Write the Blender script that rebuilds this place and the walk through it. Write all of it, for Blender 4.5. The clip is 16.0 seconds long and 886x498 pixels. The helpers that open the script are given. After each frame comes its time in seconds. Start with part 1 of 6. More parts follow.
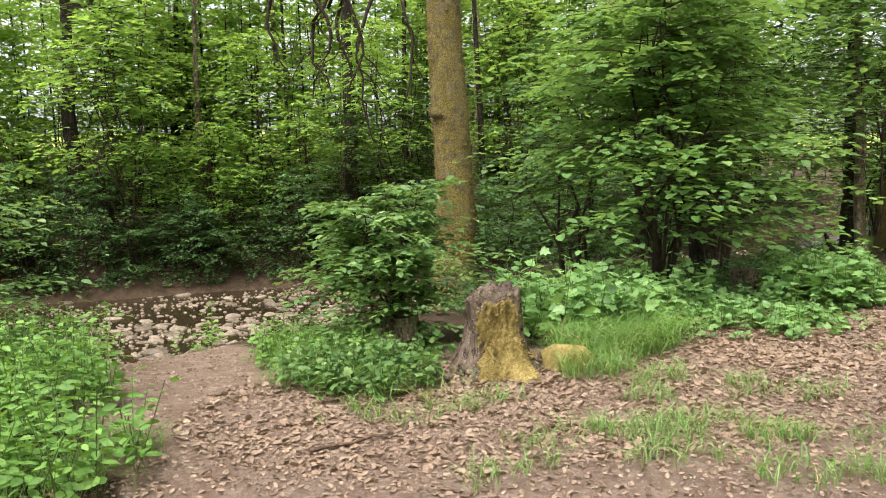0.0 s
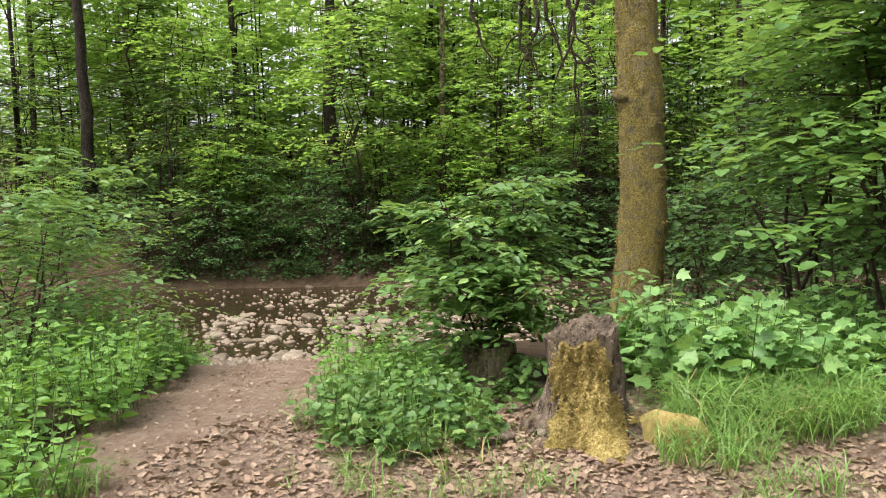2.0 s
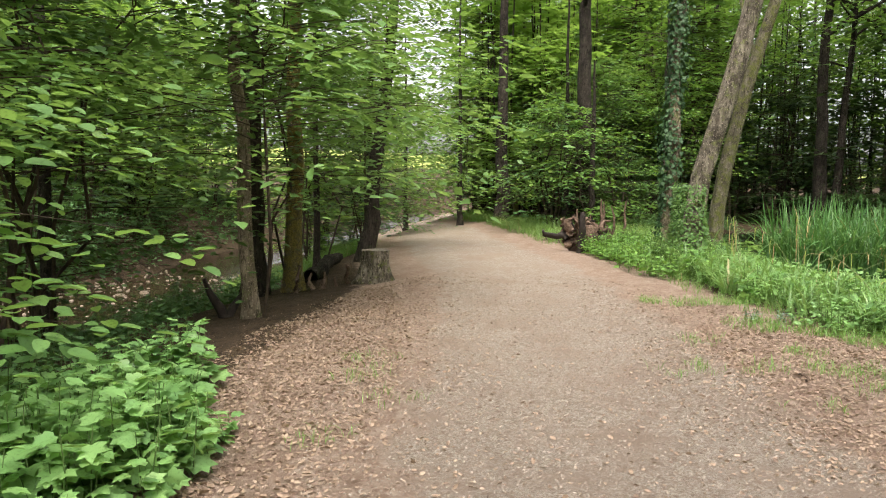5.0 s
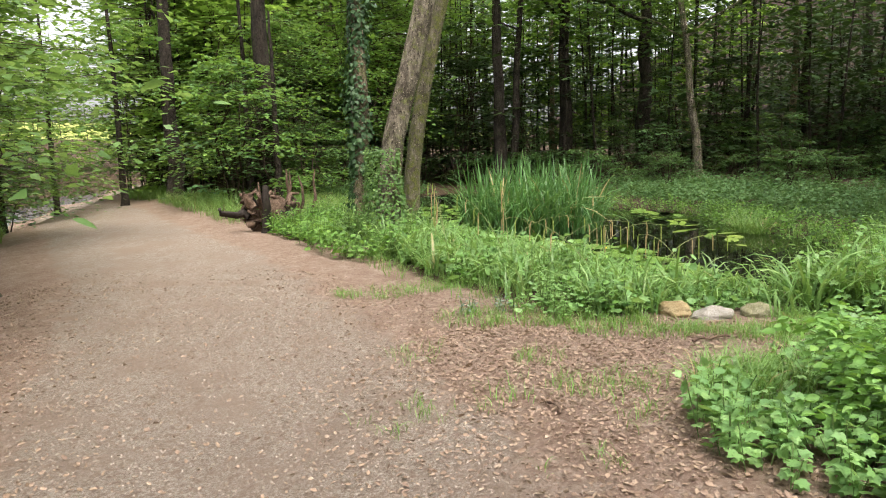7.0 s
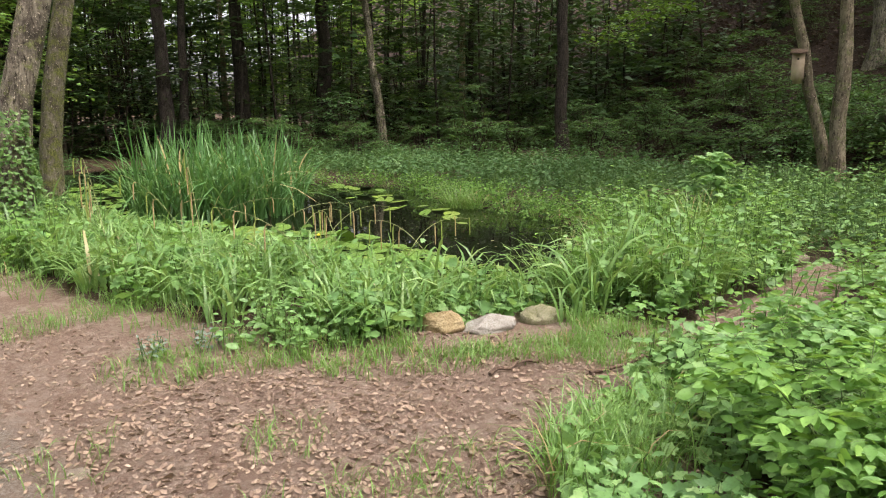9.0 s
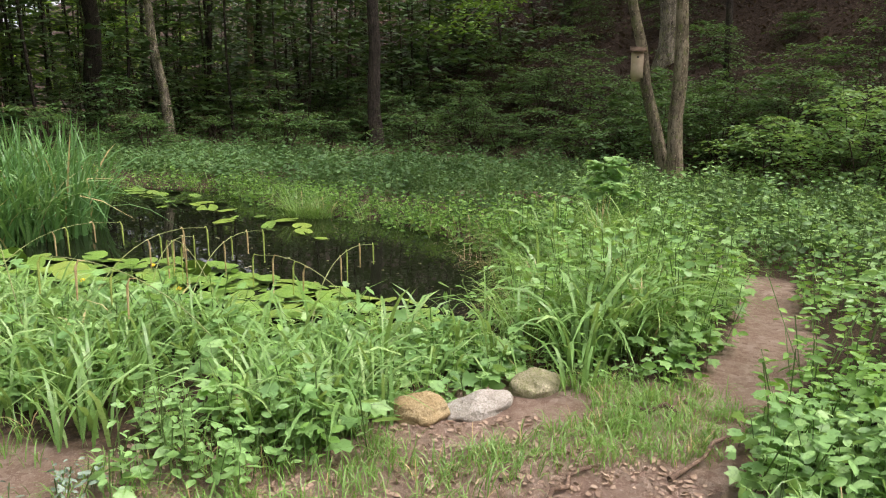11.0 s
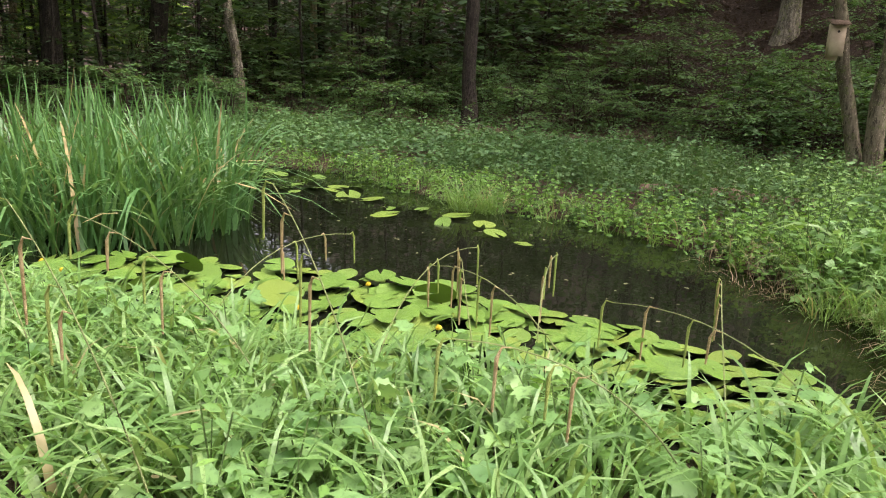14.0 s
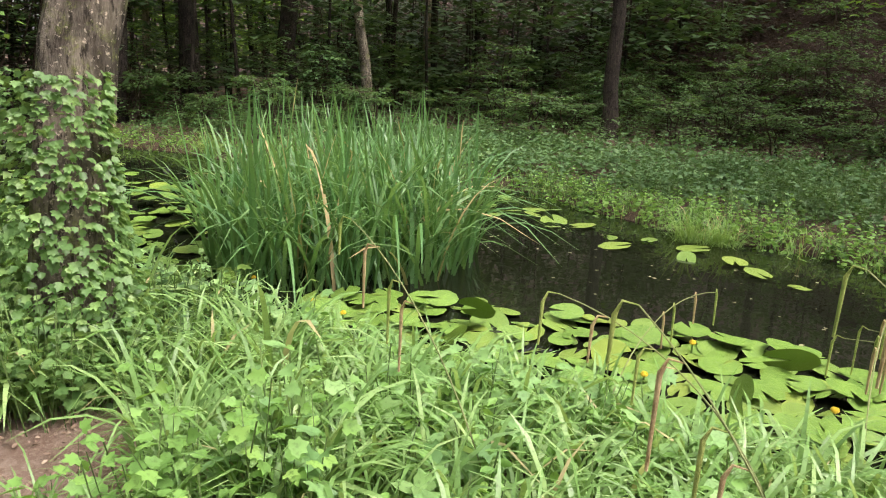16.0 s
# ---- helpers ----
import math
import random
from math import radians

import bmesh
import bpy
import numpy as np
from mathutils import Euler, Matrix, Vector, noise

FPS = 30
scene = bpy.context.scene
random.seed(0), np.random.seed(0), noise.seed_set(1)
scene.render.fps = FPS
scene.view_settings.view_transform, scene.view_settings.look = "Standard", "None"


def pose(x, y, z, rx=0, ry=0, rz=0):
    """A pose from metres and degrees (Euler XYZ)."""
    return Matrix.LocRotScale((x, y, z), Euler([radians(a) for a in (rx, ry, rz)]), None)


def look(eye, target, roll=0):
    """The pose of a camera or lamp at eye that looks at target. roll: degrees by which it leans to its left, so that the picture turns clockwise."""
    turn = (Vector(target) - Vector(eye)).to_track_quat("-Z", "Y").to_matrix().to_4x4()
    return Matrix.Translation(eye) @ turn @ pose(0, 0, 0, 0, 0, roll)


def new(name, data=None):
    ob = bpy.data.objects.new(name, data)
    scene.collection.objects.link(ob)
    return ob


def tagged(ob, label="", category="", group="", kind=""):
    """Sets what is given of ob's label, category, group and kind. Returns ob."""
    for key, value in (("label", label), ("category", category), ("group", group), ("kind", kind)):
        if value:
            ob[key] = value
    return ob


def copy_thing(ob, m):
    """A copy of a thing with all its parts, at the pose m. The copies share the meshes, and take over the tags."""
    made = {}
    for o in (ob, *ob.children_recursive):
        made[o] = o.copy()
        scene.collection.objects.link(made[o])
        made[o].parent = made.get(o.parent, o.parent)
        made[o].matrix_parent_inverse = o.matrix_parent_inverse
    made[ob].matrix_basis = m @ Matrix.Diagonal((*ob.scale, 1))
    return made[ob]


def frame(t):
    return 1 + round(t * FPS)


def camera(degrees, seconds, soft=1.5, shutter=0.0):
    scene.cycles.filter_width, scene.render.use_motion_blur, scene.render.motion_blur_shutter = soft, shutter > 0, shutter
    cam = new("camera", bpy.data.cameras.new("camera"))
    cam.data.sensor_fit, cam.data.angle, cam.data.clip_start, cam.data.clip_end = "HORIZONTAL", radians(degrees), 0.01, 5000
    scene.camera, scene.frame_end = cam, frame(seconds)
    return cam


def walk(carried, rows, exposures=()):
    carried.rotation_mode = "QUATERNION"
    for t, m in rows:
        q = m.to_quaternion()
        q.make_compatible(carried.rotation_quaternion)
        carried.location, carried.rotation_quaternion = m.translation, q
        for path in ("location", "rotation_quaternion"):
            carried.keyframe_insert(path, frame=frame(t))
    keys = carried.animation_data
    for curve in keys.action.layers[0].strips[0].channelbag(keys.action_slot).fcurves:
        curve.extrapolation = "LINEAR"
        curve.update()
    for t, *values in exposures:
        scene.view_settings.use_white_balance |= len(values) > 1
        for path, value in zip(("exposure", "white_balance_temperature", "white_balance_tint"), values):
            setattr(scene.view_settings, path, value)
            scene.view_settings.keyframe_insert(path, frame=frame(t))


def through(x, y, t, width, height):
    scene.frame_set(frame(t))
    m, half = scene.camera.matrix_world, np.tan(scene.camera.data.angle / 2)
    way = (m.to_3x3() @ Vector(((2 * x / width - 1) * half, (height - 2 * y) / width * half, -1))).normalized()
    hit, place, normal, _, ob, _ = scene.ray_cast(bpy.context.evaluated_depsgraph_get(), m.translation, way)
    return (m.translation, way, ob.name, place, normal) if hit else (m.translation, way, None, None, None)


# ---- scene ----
cam = camera(62.0, 16.0, soft=1.1)
PATH = [
    (0, (-1.279, -1.602, 1.453), (-0.540, 2.310, 1.075), -1.60),
    (0.5, (-0.955, -1.314, 1.459), (-0.858, 2.669, 1.106), -0.91),
    (1, (-0.647, -1.024, 1.434), (-1.047, 2.941, 1.099), -0.57),
    (1.5, (-0.280, -0.721, 1.439), (-1.014, 3.196, 1.093), -0.53),
    (2, (0.133, -0.396, 1.451), (-0.608, 3.516, 1.069), -1.16),
    (2.5, (0.574, -0.020, 1.438), (0.286, 3.947, 1.007), -1.39),
    (3, (1.068, 0.328, 1.439), (1.510, 4.275, 0.971), -0.54),
    (3.5, (1.570, 0.745, 1.437), (2.770, 4.532, 0.969), 0.19),
    (4, (2.004, 1.128, 1.465), (3.912, 4.620, 1.062), 0.40),
    (4.5, (2.453, 1.487, 1.510), (5.007, 4.546, 1.155), 0.40),
    (5, (2.879, 1.815, 1.517), (5.893, 4.419, 1.150), 0.30),
    (5.2, (3.061, 1.941, 1.519), (6.218, 4.367, 1.132), 0.29),
    (7.3, (5.141, 2.781, 1.533), (8.976, 3.747, 0.935), -1.87),
    (7.5, (5.337, 2.846, 1.516), (9.209, 3.635, 0.897), -1.95),
    (8, (5.807, 2.989, 1.494), (9.733, 3.362, 0.826), -2.08),
    (8.5, (6.291, 3.125, 1.476), (10.227, 3.059, 0.766), -1.47),
    (9, (6.745, 3.290, 1.449), (10.641, 2.781, 0.697), -0.65),
    (9.5, (7.175, 3.447, 1.440), (10.992, 2.543, 0.659), 0.00),
    (9.7, (7.360, 3.502, 1.450), (11.136, 2.446, 0.661), 0.21),
    (11.8, (8.980, 4.328, 1.551), (12.473, 2.563, 0.726), 0.74),
    (12, (9.154, 4.398, 1.530), (12.643, 2.627, 0.699), 0.99),
    (12.5, (9.524, 4.501, 1.529), (13.000, 2.728, 0.651), 1.35),
    (13, (9.914, 4.684, 1.509), (13.387, 2.929, 0.579), 1.65),
    (13.5, (10.254, 4.892, 1.507), (13.768, 3.238, 0.550), 1.84),
    (14, (10.627, 5.152, 1.518), (14.179, 3.589, 0.548), 2.20),
    (14.5, (10.930, 5.426, 1.529), (14.521, 3.951, 0.562), 2.06),
    (15, (11.230, 5.744, 1.541), (14.865, 4.355, 0.614), 2.27),
    (15.5, (11.546, 6.093, 1.559), (15.202, 4.754, 0.640), 2.56),
    (16, (11.829, 6.423, 1.573), (15.515, 5.202, 0.612), 2.47),
]
walk(cam, [(t, look(eye, target, roll)) for t, eye, target, roll in PATH], [(0, 1.35, 6500, 14), (5, 1.35, 6500, 14), (9, 1.31, 6500, 20), (13, 1.45, 6500, 23), (16, 1.60, 6500, 25)])

# ---- world and light: a bright overcast day under the trees ----
world = bpy.data.worlds.new("world")
scene.world = world
world.use_nodes = True
wn = world.node_tree
sky = wn.nodes.new("ShaderNodeTexSky")
sky.sky_type = "NISHITA"
sky.sun_disc = False
sky.sun_elevation, sky.sun_rotation = radians(63), radians(219)
sky.air_density, sky.dust_density, sky.ozone_density = 1.0, 4.0, 1.0
cloud = wn.nodes.new("ShaderNodeHueSaturation")
cloud.inputs["Saturation"].default_value = 0.22
wn.links.new(sky.outputs[0], cloud.inputs["Color"])
wn.links.new(cloud.outputs[0], wn.nodes["Background"].inputs[0])
wn.nodes["Background"].inputs[1].default_value = 0.15
sun = new("sun", bpy.data.lights.new("sun", "SUN"))
sun.data.energy, sun.data.angle, sun.data.color = 1.8, radians(40), (1.0, 0.94, 0.82)
sun.matrix_world = look((-6, -12, 40), (7, 4, 0))

rng = np.random.default_rng(7)


# ---- materials ----
def nodes_of(name):
    m = bpy.data.materials.new(name)
    m.use_nodes = True
    nt = m.node_tree
    return m, nt, nt.nodes["Principled BSDF"]


def mix(nt, fac, a, b):
    n = nt.nodes.new("ShaderNodeMix")
    n.data_type = "RGBA"
    for socket, v in ((n.inputs[0], fac), (n.inputs[6], a), (n.inputs[7], b)):
        if hasattr(v, "links"):
            nt.links.new(v, socket)
        else:
            socket.default_value = v if isinstance(v, float) else (*v, 1)
    return n.outputs[2]


def noise_of(nt, scale, detail=4.0, lo=0.35, hi=0.65, rough=0.6, coords=None, stretch=None):
    n = nt.nodes.new("ShaderNodeTexNoise")
    n.inputs["Scale"].default_value, n.inputs["Detail"].default_value, n.inputs["Roughness"].default_value = scale, detail, rough
    tc = nt.nodes.new("ShaderNodeTexCoord")
    out = tc.outputs["Object"]
    if stretch:
        mp = nt.nodes.new("ShaderNodeMapping")
        mp.inputs["Scale"].default_value = stretch
        nt.links.new(out, mp.inputs[0])
        out = mp.outputs[0]
    nt.links.new(out, n.inputs["Vector"])
    r = nt.nodes.new("ShaderNodeMapRange")
    r.inputs[1].default_value, r.inputs[2].default_value = lo, hi
    nt.links.new(n.outputs[0], r.inputs[0])
    return r.outputs[0]


def bump(nt, bsdf, height, strength, distance):
    b = nt.nodes.new("ShaderNodeBump")
    b.inputs["Strength"].default_value, b.inputs["Distance"].default_value = strength, distance
    nt.links.new(height, b.inputs["Height"])
    nt.links.new(b.outputs[0], bsdf.inputs["Normal"])


def leaf_material(name, dark, mid, light, rough=0.45, through=0.35, odd=None, single=False):
    """Green leaves: each leaf its own tone, a little light passing through."""
    m, nt, b = nodes_of(name)
    dice = nt.nodes.new("ShaderNodeObjectInfo").outputs["Random"] if single else nt.nodes.new("ShaderNodeNewGeometry").outputs["Random Per Island"]
    r = nt.nodes.new("ShaderNodeMapRange")
    nt.links.new(dice, r.inputs[0])
    r.inputs[1].default_value, r.inputs[2].default_value = 0.0, 0.7
    col = mix(nt, r.outputs[0], dark, mid)
    r2 = nt.nodes.new("ShaderNodeMapRange")
    nt.links.new(dice, r2.inputs[0])
    r2.inputs[1].default_value, r2.inputs[2].default_value = 0.7, 1.0
    col = mix(nt, r2.outputs[0], col, light)
    col = mix(nt, noise_of(nt, 1.3, 2.0, 0.4, 0.7), col, mid)
    col = mix(nt, noise_of(nt, 55.0, 3.0, 0.52, 0.75), col, tuple(v * 0.55 for v in dark))
    if odd:
        gt = nt.nodes.new("ShaderNodeMath")
        gt.operation = "GREATER_THAN"
        gt.inputs[1].default_value = odd[0]
        fr = nt.nodes.new("ShaderNodeMath")
        fr.operation = "FRACT"
        ml = nt.nodes.new("ShaderNodeMath")
        ml.operation = "MULTIPLY"
        ml.inputs[1].default_value = 37.0
        nt.links.new(dice, ml.inputs[0])
        nt.links.new(ml.outputs[0], fr.inputs[0])
        nt.links.new(fr.outputs[0], gt.inputs[0])
        col = mix(nt, gt.outputs[0], col, odd[1])
    nt.links.new(col, b.inputs["Base Color"])
    b.inputs["Roughness"].default_value = rough
    b.inputs["Specular IOR Level"].default_value = 0.4
    tr = nt.nodes.new("ShaderNodeBsdfTranslucent")
    warm = mix(nt, 0.55, col, (light[0] * 1.3, light[1] * 1.25, light[2] * 0.6))
    nt.links.new(warm, tr.inputs[0])
    ms = nt.nodes.new("ShaderNodeMixShader")
    ms.inputs[0].default_value = through
    nt.links.new(b.outputs[0], ms.inputs[1])
    nt.links.new(tr.outputs[0], ms.inputs[2])
    nt.links.new(ms.outputs[0], nt.nodes["Material Output"].inputs[0])
    return m


def bark_material(name, a, b_, moss=None, moss_lo=0.45, moss_hi=0.62, scale=9.0):
    """Furrowed bark with pale flecks, dark cracks and, where told, moss in patches."""
    m, nt, b = nodes_of(name)
    col = mix(nt, noise_of(nt, scale, 6.0, 0.38, 0.62, 0.7, stretch=(1, 1, 0.22)), a, b_)
    col = mix(nt, noise_of(nt, 2.2, 5.0, 0.45, 0.65, 0.7), col, tuple(v * 0.55 for v in a))
    col = mix(nt, noise_of(nt, scale * 3.2, 5.0, 0.52, 0.62, 0.7, stretch=(1, 1, 0.3)), col, tuple(v * 0.4 for v in a))
    col = mix(nt, noise_of(nt, 46.0, 3.0, 0.6, 0.7), col, tuple(min(1, v * 1.7) for v in b_))
    if moss:
        mcol = mix(nt, noise_of(nt, 60.0, 4.0, 0.4, 0.6), tuple(v * 1.35 for v in moss), tuple(v * 0.55 for v in moss))
        col = mix(nt, noise_of(nt, 6.5, 8.0, moss_lo, moss_hi, 0.78), col, mcol)
    nt.links.new(col, b.inputs["Base Color"])
    b.inputs["Roughness"].default_value = 0.92
    b.inputs["Specular IOR Level"].default_value = 0.2
    bump(nt, b, noise_of(nt, scale * 2.6, 8.0, 0.25, 0.75, 0.8, stretch=(1, 1, 0.28)), 1.0, 0.06)
    return m


def mottled(name, a, b_, scale, rough=0.85, fine=None, height=0.01, third=None):
    m, nt, b = nodes_of(name)
    col = mix(nt, noise_of(nt, scale, 6.0, 0.36, 0.64, 0.65), a, b_)
    if third:
        col = mix(nt, noise_of(nt, scale * 0.37, 5.0, 0.5, 0.62, 0.7), col, third)
    if fine:
        col = mix(nt, noise_of(nt, scale * 7, 4.0, 0.45, 0.7, 0.7), col, fine)
    nt.links.new(col, b.inputs["Base Color"])
    b.inputs["Roughness"].default_value = rough
    b.inputs["Specular IOR Level"].default_value = 0.25
    bump(nt, b, noise_of(nt, scale * 4, 7.0, 0.2, 0.8, 0.7), 0.8, height)
    return m


def ground_material():
    """One sheet: dark woodland soil, and where the plan says so leaf litter, gravel, pebbles, moss or far meadow."""
    m, nt, b = nodes_of("woodland_ground")

    def attr(name):
        n = nt.nodes.new("ShaderNodeAttribute")
        n.attribute_name = name
        return n.outputs["Fac"]

    def edge(fac, scale, amount):
        ad = nt.nodes.new("ShaderNodeMath")
        ad.operation = "MULTIPLY_ADD"
        nt.links.new(noise_of(nt, scale, 6.0, 0.2, 0.8, 0.7), ad.inputs[0])
        ad.inputs[1].default_value = amount
        nt.links.new(fac, ad.inputs[2])
        r = nt.nodes.new("ShaderNodeMapRange")
        r.inputs[1].default_value, r.inputs[2].default_value = 0.5 + amount / 2 - 0.14, 0.5 + amount / 2 + 0.14
        nt.links.new(ad.outputs[0], r.inputs[0])
        return r.outputs[0]

    soil = mix(nt, noise_of(nt, 5.0, 6.0), (0.05, 0.036, 0.024), (0.10, 0.07, 0.045))
    soil = mix(nt, noise_of(nt, 45.0, 4.0, 0.5, 0.7), soil, (0.17, 0.115, 0.07))
    vo = nt.nodes.new("ShaderNodeTexVoronoi")
    vo.inputs["Scale"].default_value = 26.0
    tc = nt.nodes.new("ShaderNodeTexCoord")
    nt.links.new(tc.outputs["Object"], vo.inputs["Vector"])
    bw = nt.nodes.new("ShaderNodeRGBToBW")
    nt.links.new(vo.outputs["Color"], bw.inputs[0])
    litter = mix(nt, bw.outputs[0], (0.25, 0.165, 0.118), (0.50, 0.39, 0.305))
    litter = mix(nt, noise_of(nt, 3.0, 6.0, 0.42, 0.62, 0.75), litter, (0.30, 0.205, 0.15))
    litter = mix(nt, noise_of(nt, 60.0, 4.0, 0.55, 0.7), litter, (0.46, 0.37, 0.29))
    grav = mix(nt, noise_of(nt, 70.0, 5.0, 0.4, 0.62), (0.26, 0.20, 0.152), (0.50, 0.43, 0.35))
    grav = mix(nt, noise_of(nt, 170.0, 3.0, 0.56, 0.66), grav, (0.60, 0.55, 0.48))
    grav = mix(nt, noise_of(nt, 22.0, 5.0, 0.5, 0.68), grav, (0.27, 0.195, 0.145))
    grav = mix(nt, noise_of(nt, 1.7, 5.0, 0.45, 0.7), grav, (0.34, 0.26, 0.2))
    v2 = nt.nodes.new("ShaderNodeTexVoronoi")
    v2.inputs["Scale"].default_value = 11.0
    nt.links.new(tc.outputs["Object"], v2.inputs["Vector"])
    b2 = nt.nodes.new("ShaderNodeRGBToBW")
    nt.links.new(v2.outputs["Color"], b2.inputs[0])
    peb = mix(nt, b2.outputs[0], (0.08, 0.062, 0.045), (0.27, 0.22, 0.165))
    peb = mix(nt, noise_of(nt, 40.0, 4.0, 0.5, 0.7), peb, (0.2, 0.16, 0.115))
    # slope soil: the wood's shade is mixed into these near-black browns
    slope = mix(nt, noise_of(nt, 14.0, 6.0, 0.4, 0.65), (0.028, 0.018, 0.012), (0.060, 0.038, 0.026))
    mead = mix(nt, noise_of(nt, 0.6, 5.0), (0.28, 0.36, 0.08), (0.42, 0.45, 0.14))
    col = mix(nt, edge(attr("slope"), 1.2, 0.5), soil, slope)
    col = mix(nt, edge(attr("litter"), 2.3, 0.8), col, litter)
    col = mix(nt, edge(attr("gravel"), 1.6, 0.9), col, grav)
    col = mix(nt, edge(attr("pebble"), 1.9, 0.6), col, peb)
    col = mix(nt, edge(attr("meadow"), 0.3, 0.4), col, mead)
    nt.links.new(col, b.inputs["Base Color"])
    b.inputs["Roughness"].default_value = 0.95
    b.inputs["Specular IOR Level"].default_value = 0.15
    bump(nt, b, noise_of(nt, 30.0, 9.0, 0.2, 0.8, 0.82), 1.0, 0.04)
    return m


def water_material(name, tint, scale, strength):
    m, nt, b = nodes_of(name)
    col = mix(nt, noise_of(nt, 1.5, 4.0), tint, tuple(v * 0.6 for v in tint))
    nt.links.new(col, b.inputs["Base Color"])
    b.inputs["Roughness"].default_value = 0.012
    b.inputs["IOR"].default_value = 1.33
    bump(nt, b, noise_of(nt, scale, 3.0, 0.2, 0.8), strength, 0.02)
    return m


GROUND = ground_material()
POND = water_material("pond_water", (0.009, 0.011, 0.006), 2.2, 0.05)
STREAM = water_material("stream_water", (0.040, 0.028, 0.015), 7.0, 0.22)
L_HORN = leaf_material("hornbeam_leaf", (0.056, 0.130, 0.020), (0.106, 0.217, 0.032), (0.213, 0.347, 0.048))
L_HAZEL = leaf_material("hazel_leaf", (0.074, 0.166, 0.046), (0.134, 0.262, 0.074), (0.255, 0.405, 0.128), through=0.42)
L_BUSH = leaf_material("bush_leaf", (0.062, 0.145, 0.040), (0.130, 0.250, 0.072), (0.265, 0.405, 0.130), through=0.34)
L_NETTLE = leaf_material("nettle_leaf", (0.085, 0.200, 0.042), (0.160, 0.325, 0.066), (0.260, 0.440, 0.096), rough=0.62)
L_RASP = leaf_material("raspberry_leaf", (0.109, 0.237, 0.082), (0.202, 0.373, 0.120), (0.328, 0.510, 0.193))
# leaf green lowered so the deep wood's shade sits in the colour
L_FAR_SHADE = leaf_material("shaded_woodland_leaf", (0.026, 0.061, 0.021), (0.052, 0.108, 0.031), (0.096, 0.169, 0.048), through=0.25)
L_CROWN = leaf_material("crown_leaf", (0.056, 0.127, 0.029), (0.112, 0.226, 0.047), (0.213, 0.358, 0.079), through=0.38)
# darker copy of the leaf green, shade included in its colour
L_DARK = leaf_material("shade_tone_leaf", (0.049, 0.117, 0.040), (0.090, 0.194, 0.063), (0.164, 0.290, 0.091), through=0.25, rough=0.62)
# leaf green with canopy shade in its colour, for far shore and banks
L_SHORE_SHADE = leaf_material("shaded_shore_leaf", (0.032, 0.080, 0.024), (0.066, 0.140, 0.037), (0.12, 0.215, 0.056), 0.6)
# brighter copy of the leaf green, sunlight included in its colour
L_SUN = leaf_material("sunlit_tone_leaf", (0.095, 0.195, 0.042), (0.19, 0.345, 0.078), (0.32, 0.49, 0.13), through=0.55)
L_IVY = leaf_material("ivy_leaf", (0.020, 0.058, 0.018), (0.040, 0.098, 0.030), (0.085, 0.165, 0.048), 0.6, 0.15)
L_GRASS = leaf_material("grass_blade", (0.089, 0.197, 0.044), (0.164, 0.310, 0.072), (0.302, 0.435, 0.145), 0.4, 0.35, (0.975, (0.453, 0.310, 0.169)))
L_SEDGE = leaf_material("sedge_blade", (0.088, 0.190, 0.050), (0.175, 0.325, 0.092), (0.325, 0.465, 0.180), 0.38, 0.35, (0.992, (0.42, 0.36, 0.18)))
L_SEDGE_BLADE = leaf_material("single_sedge_blade", (0.088, 0.190, 0.050), (0.175, 0.325, 0.092), (0.325, 0.465, 0.180), 0.38, 0.35, (0.992, (0.42, 0.36, 0.18)), True)
L_REED = leaf_material("reed_blade", (0.052, 0.148, 0.044), (0.098, 0.228, 0.066), (0.190, 0.335, 0.115), 0.4, 0.3, (0.965, (0.484, 0.371, 0.180)))
L_PAD = leaf_material("lily_pad_leaf", (0.080, 0.200, 0.030), (0.136, 0.288, 0.050), (0.216, 0.360, 0.090), 0.3, 0.1)
L_DEAD = leaf_material("dead_leaf", (0.13, 0.085, 0.06), (0.285, 0.202, 0.138), (0.36, 0.282, 0.205), 0.7, 0.1)
# dead leaves of the slope, their brown darkened to carry its shade
L_SLOPE_SHADE = leaf_material("shaded_slope_leaf", (0.030, 0.019, 0.012), (0.070, 0.043, 0.028), (0.13, 0.084, 0.056), 0.7, 0.1)
L_DRY = leaf_material("dry_grass", (0.16, 0.115, 0.06), (0.30, 0.22, 0.12), (0.42, 0.34, 0.20), 0.6, 0.15)
L_SCRAP = leaf_material("floating_scrap", (0.12, 0.13, 0.06), (0.24, 0.24, 0.12), (0.36, 0.34, 0.2), 0.6, 0.05)
L_SILVER = leaf_material("silver_leaf", (0.112, 0.180, 0.119), (0.182, 0.255, 0.189), (0.280, 0.345, 0.280), 0.6, 0.1)
BARK_MOSSY = bark_material("mossy_beech_bark", (0.13, 0.112, 0.075), (0.31, 0.27, 0.19), (0.31, 0.25, 0.075), 0.38, 0.54)
BARK_STUMP = bark_material("bare_stump_wood", (0.17, 0.125, 0.09), (0.40, 0.315, 0.245), (0.30, 0.25, 0.07), 0.56, 0.68)
BARK_GREY = bark_material("grey_bark", (0.13, 0.108, 0.078), (0.47, 0.41, 0.31), (0.232, 0.264, 0.078), 0.52, 0.66)
BARK_OLIVE = bark_material("olive_mossed_bark", (0.13, 0.112, 0.078), (0.36, 0.315, 0.23), (0.17, 0.185, 0.05), 0.44, 0.58)
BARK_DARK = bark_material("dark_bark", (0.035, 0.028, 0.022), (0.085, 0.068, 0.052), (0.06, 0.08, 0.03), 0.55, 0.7)
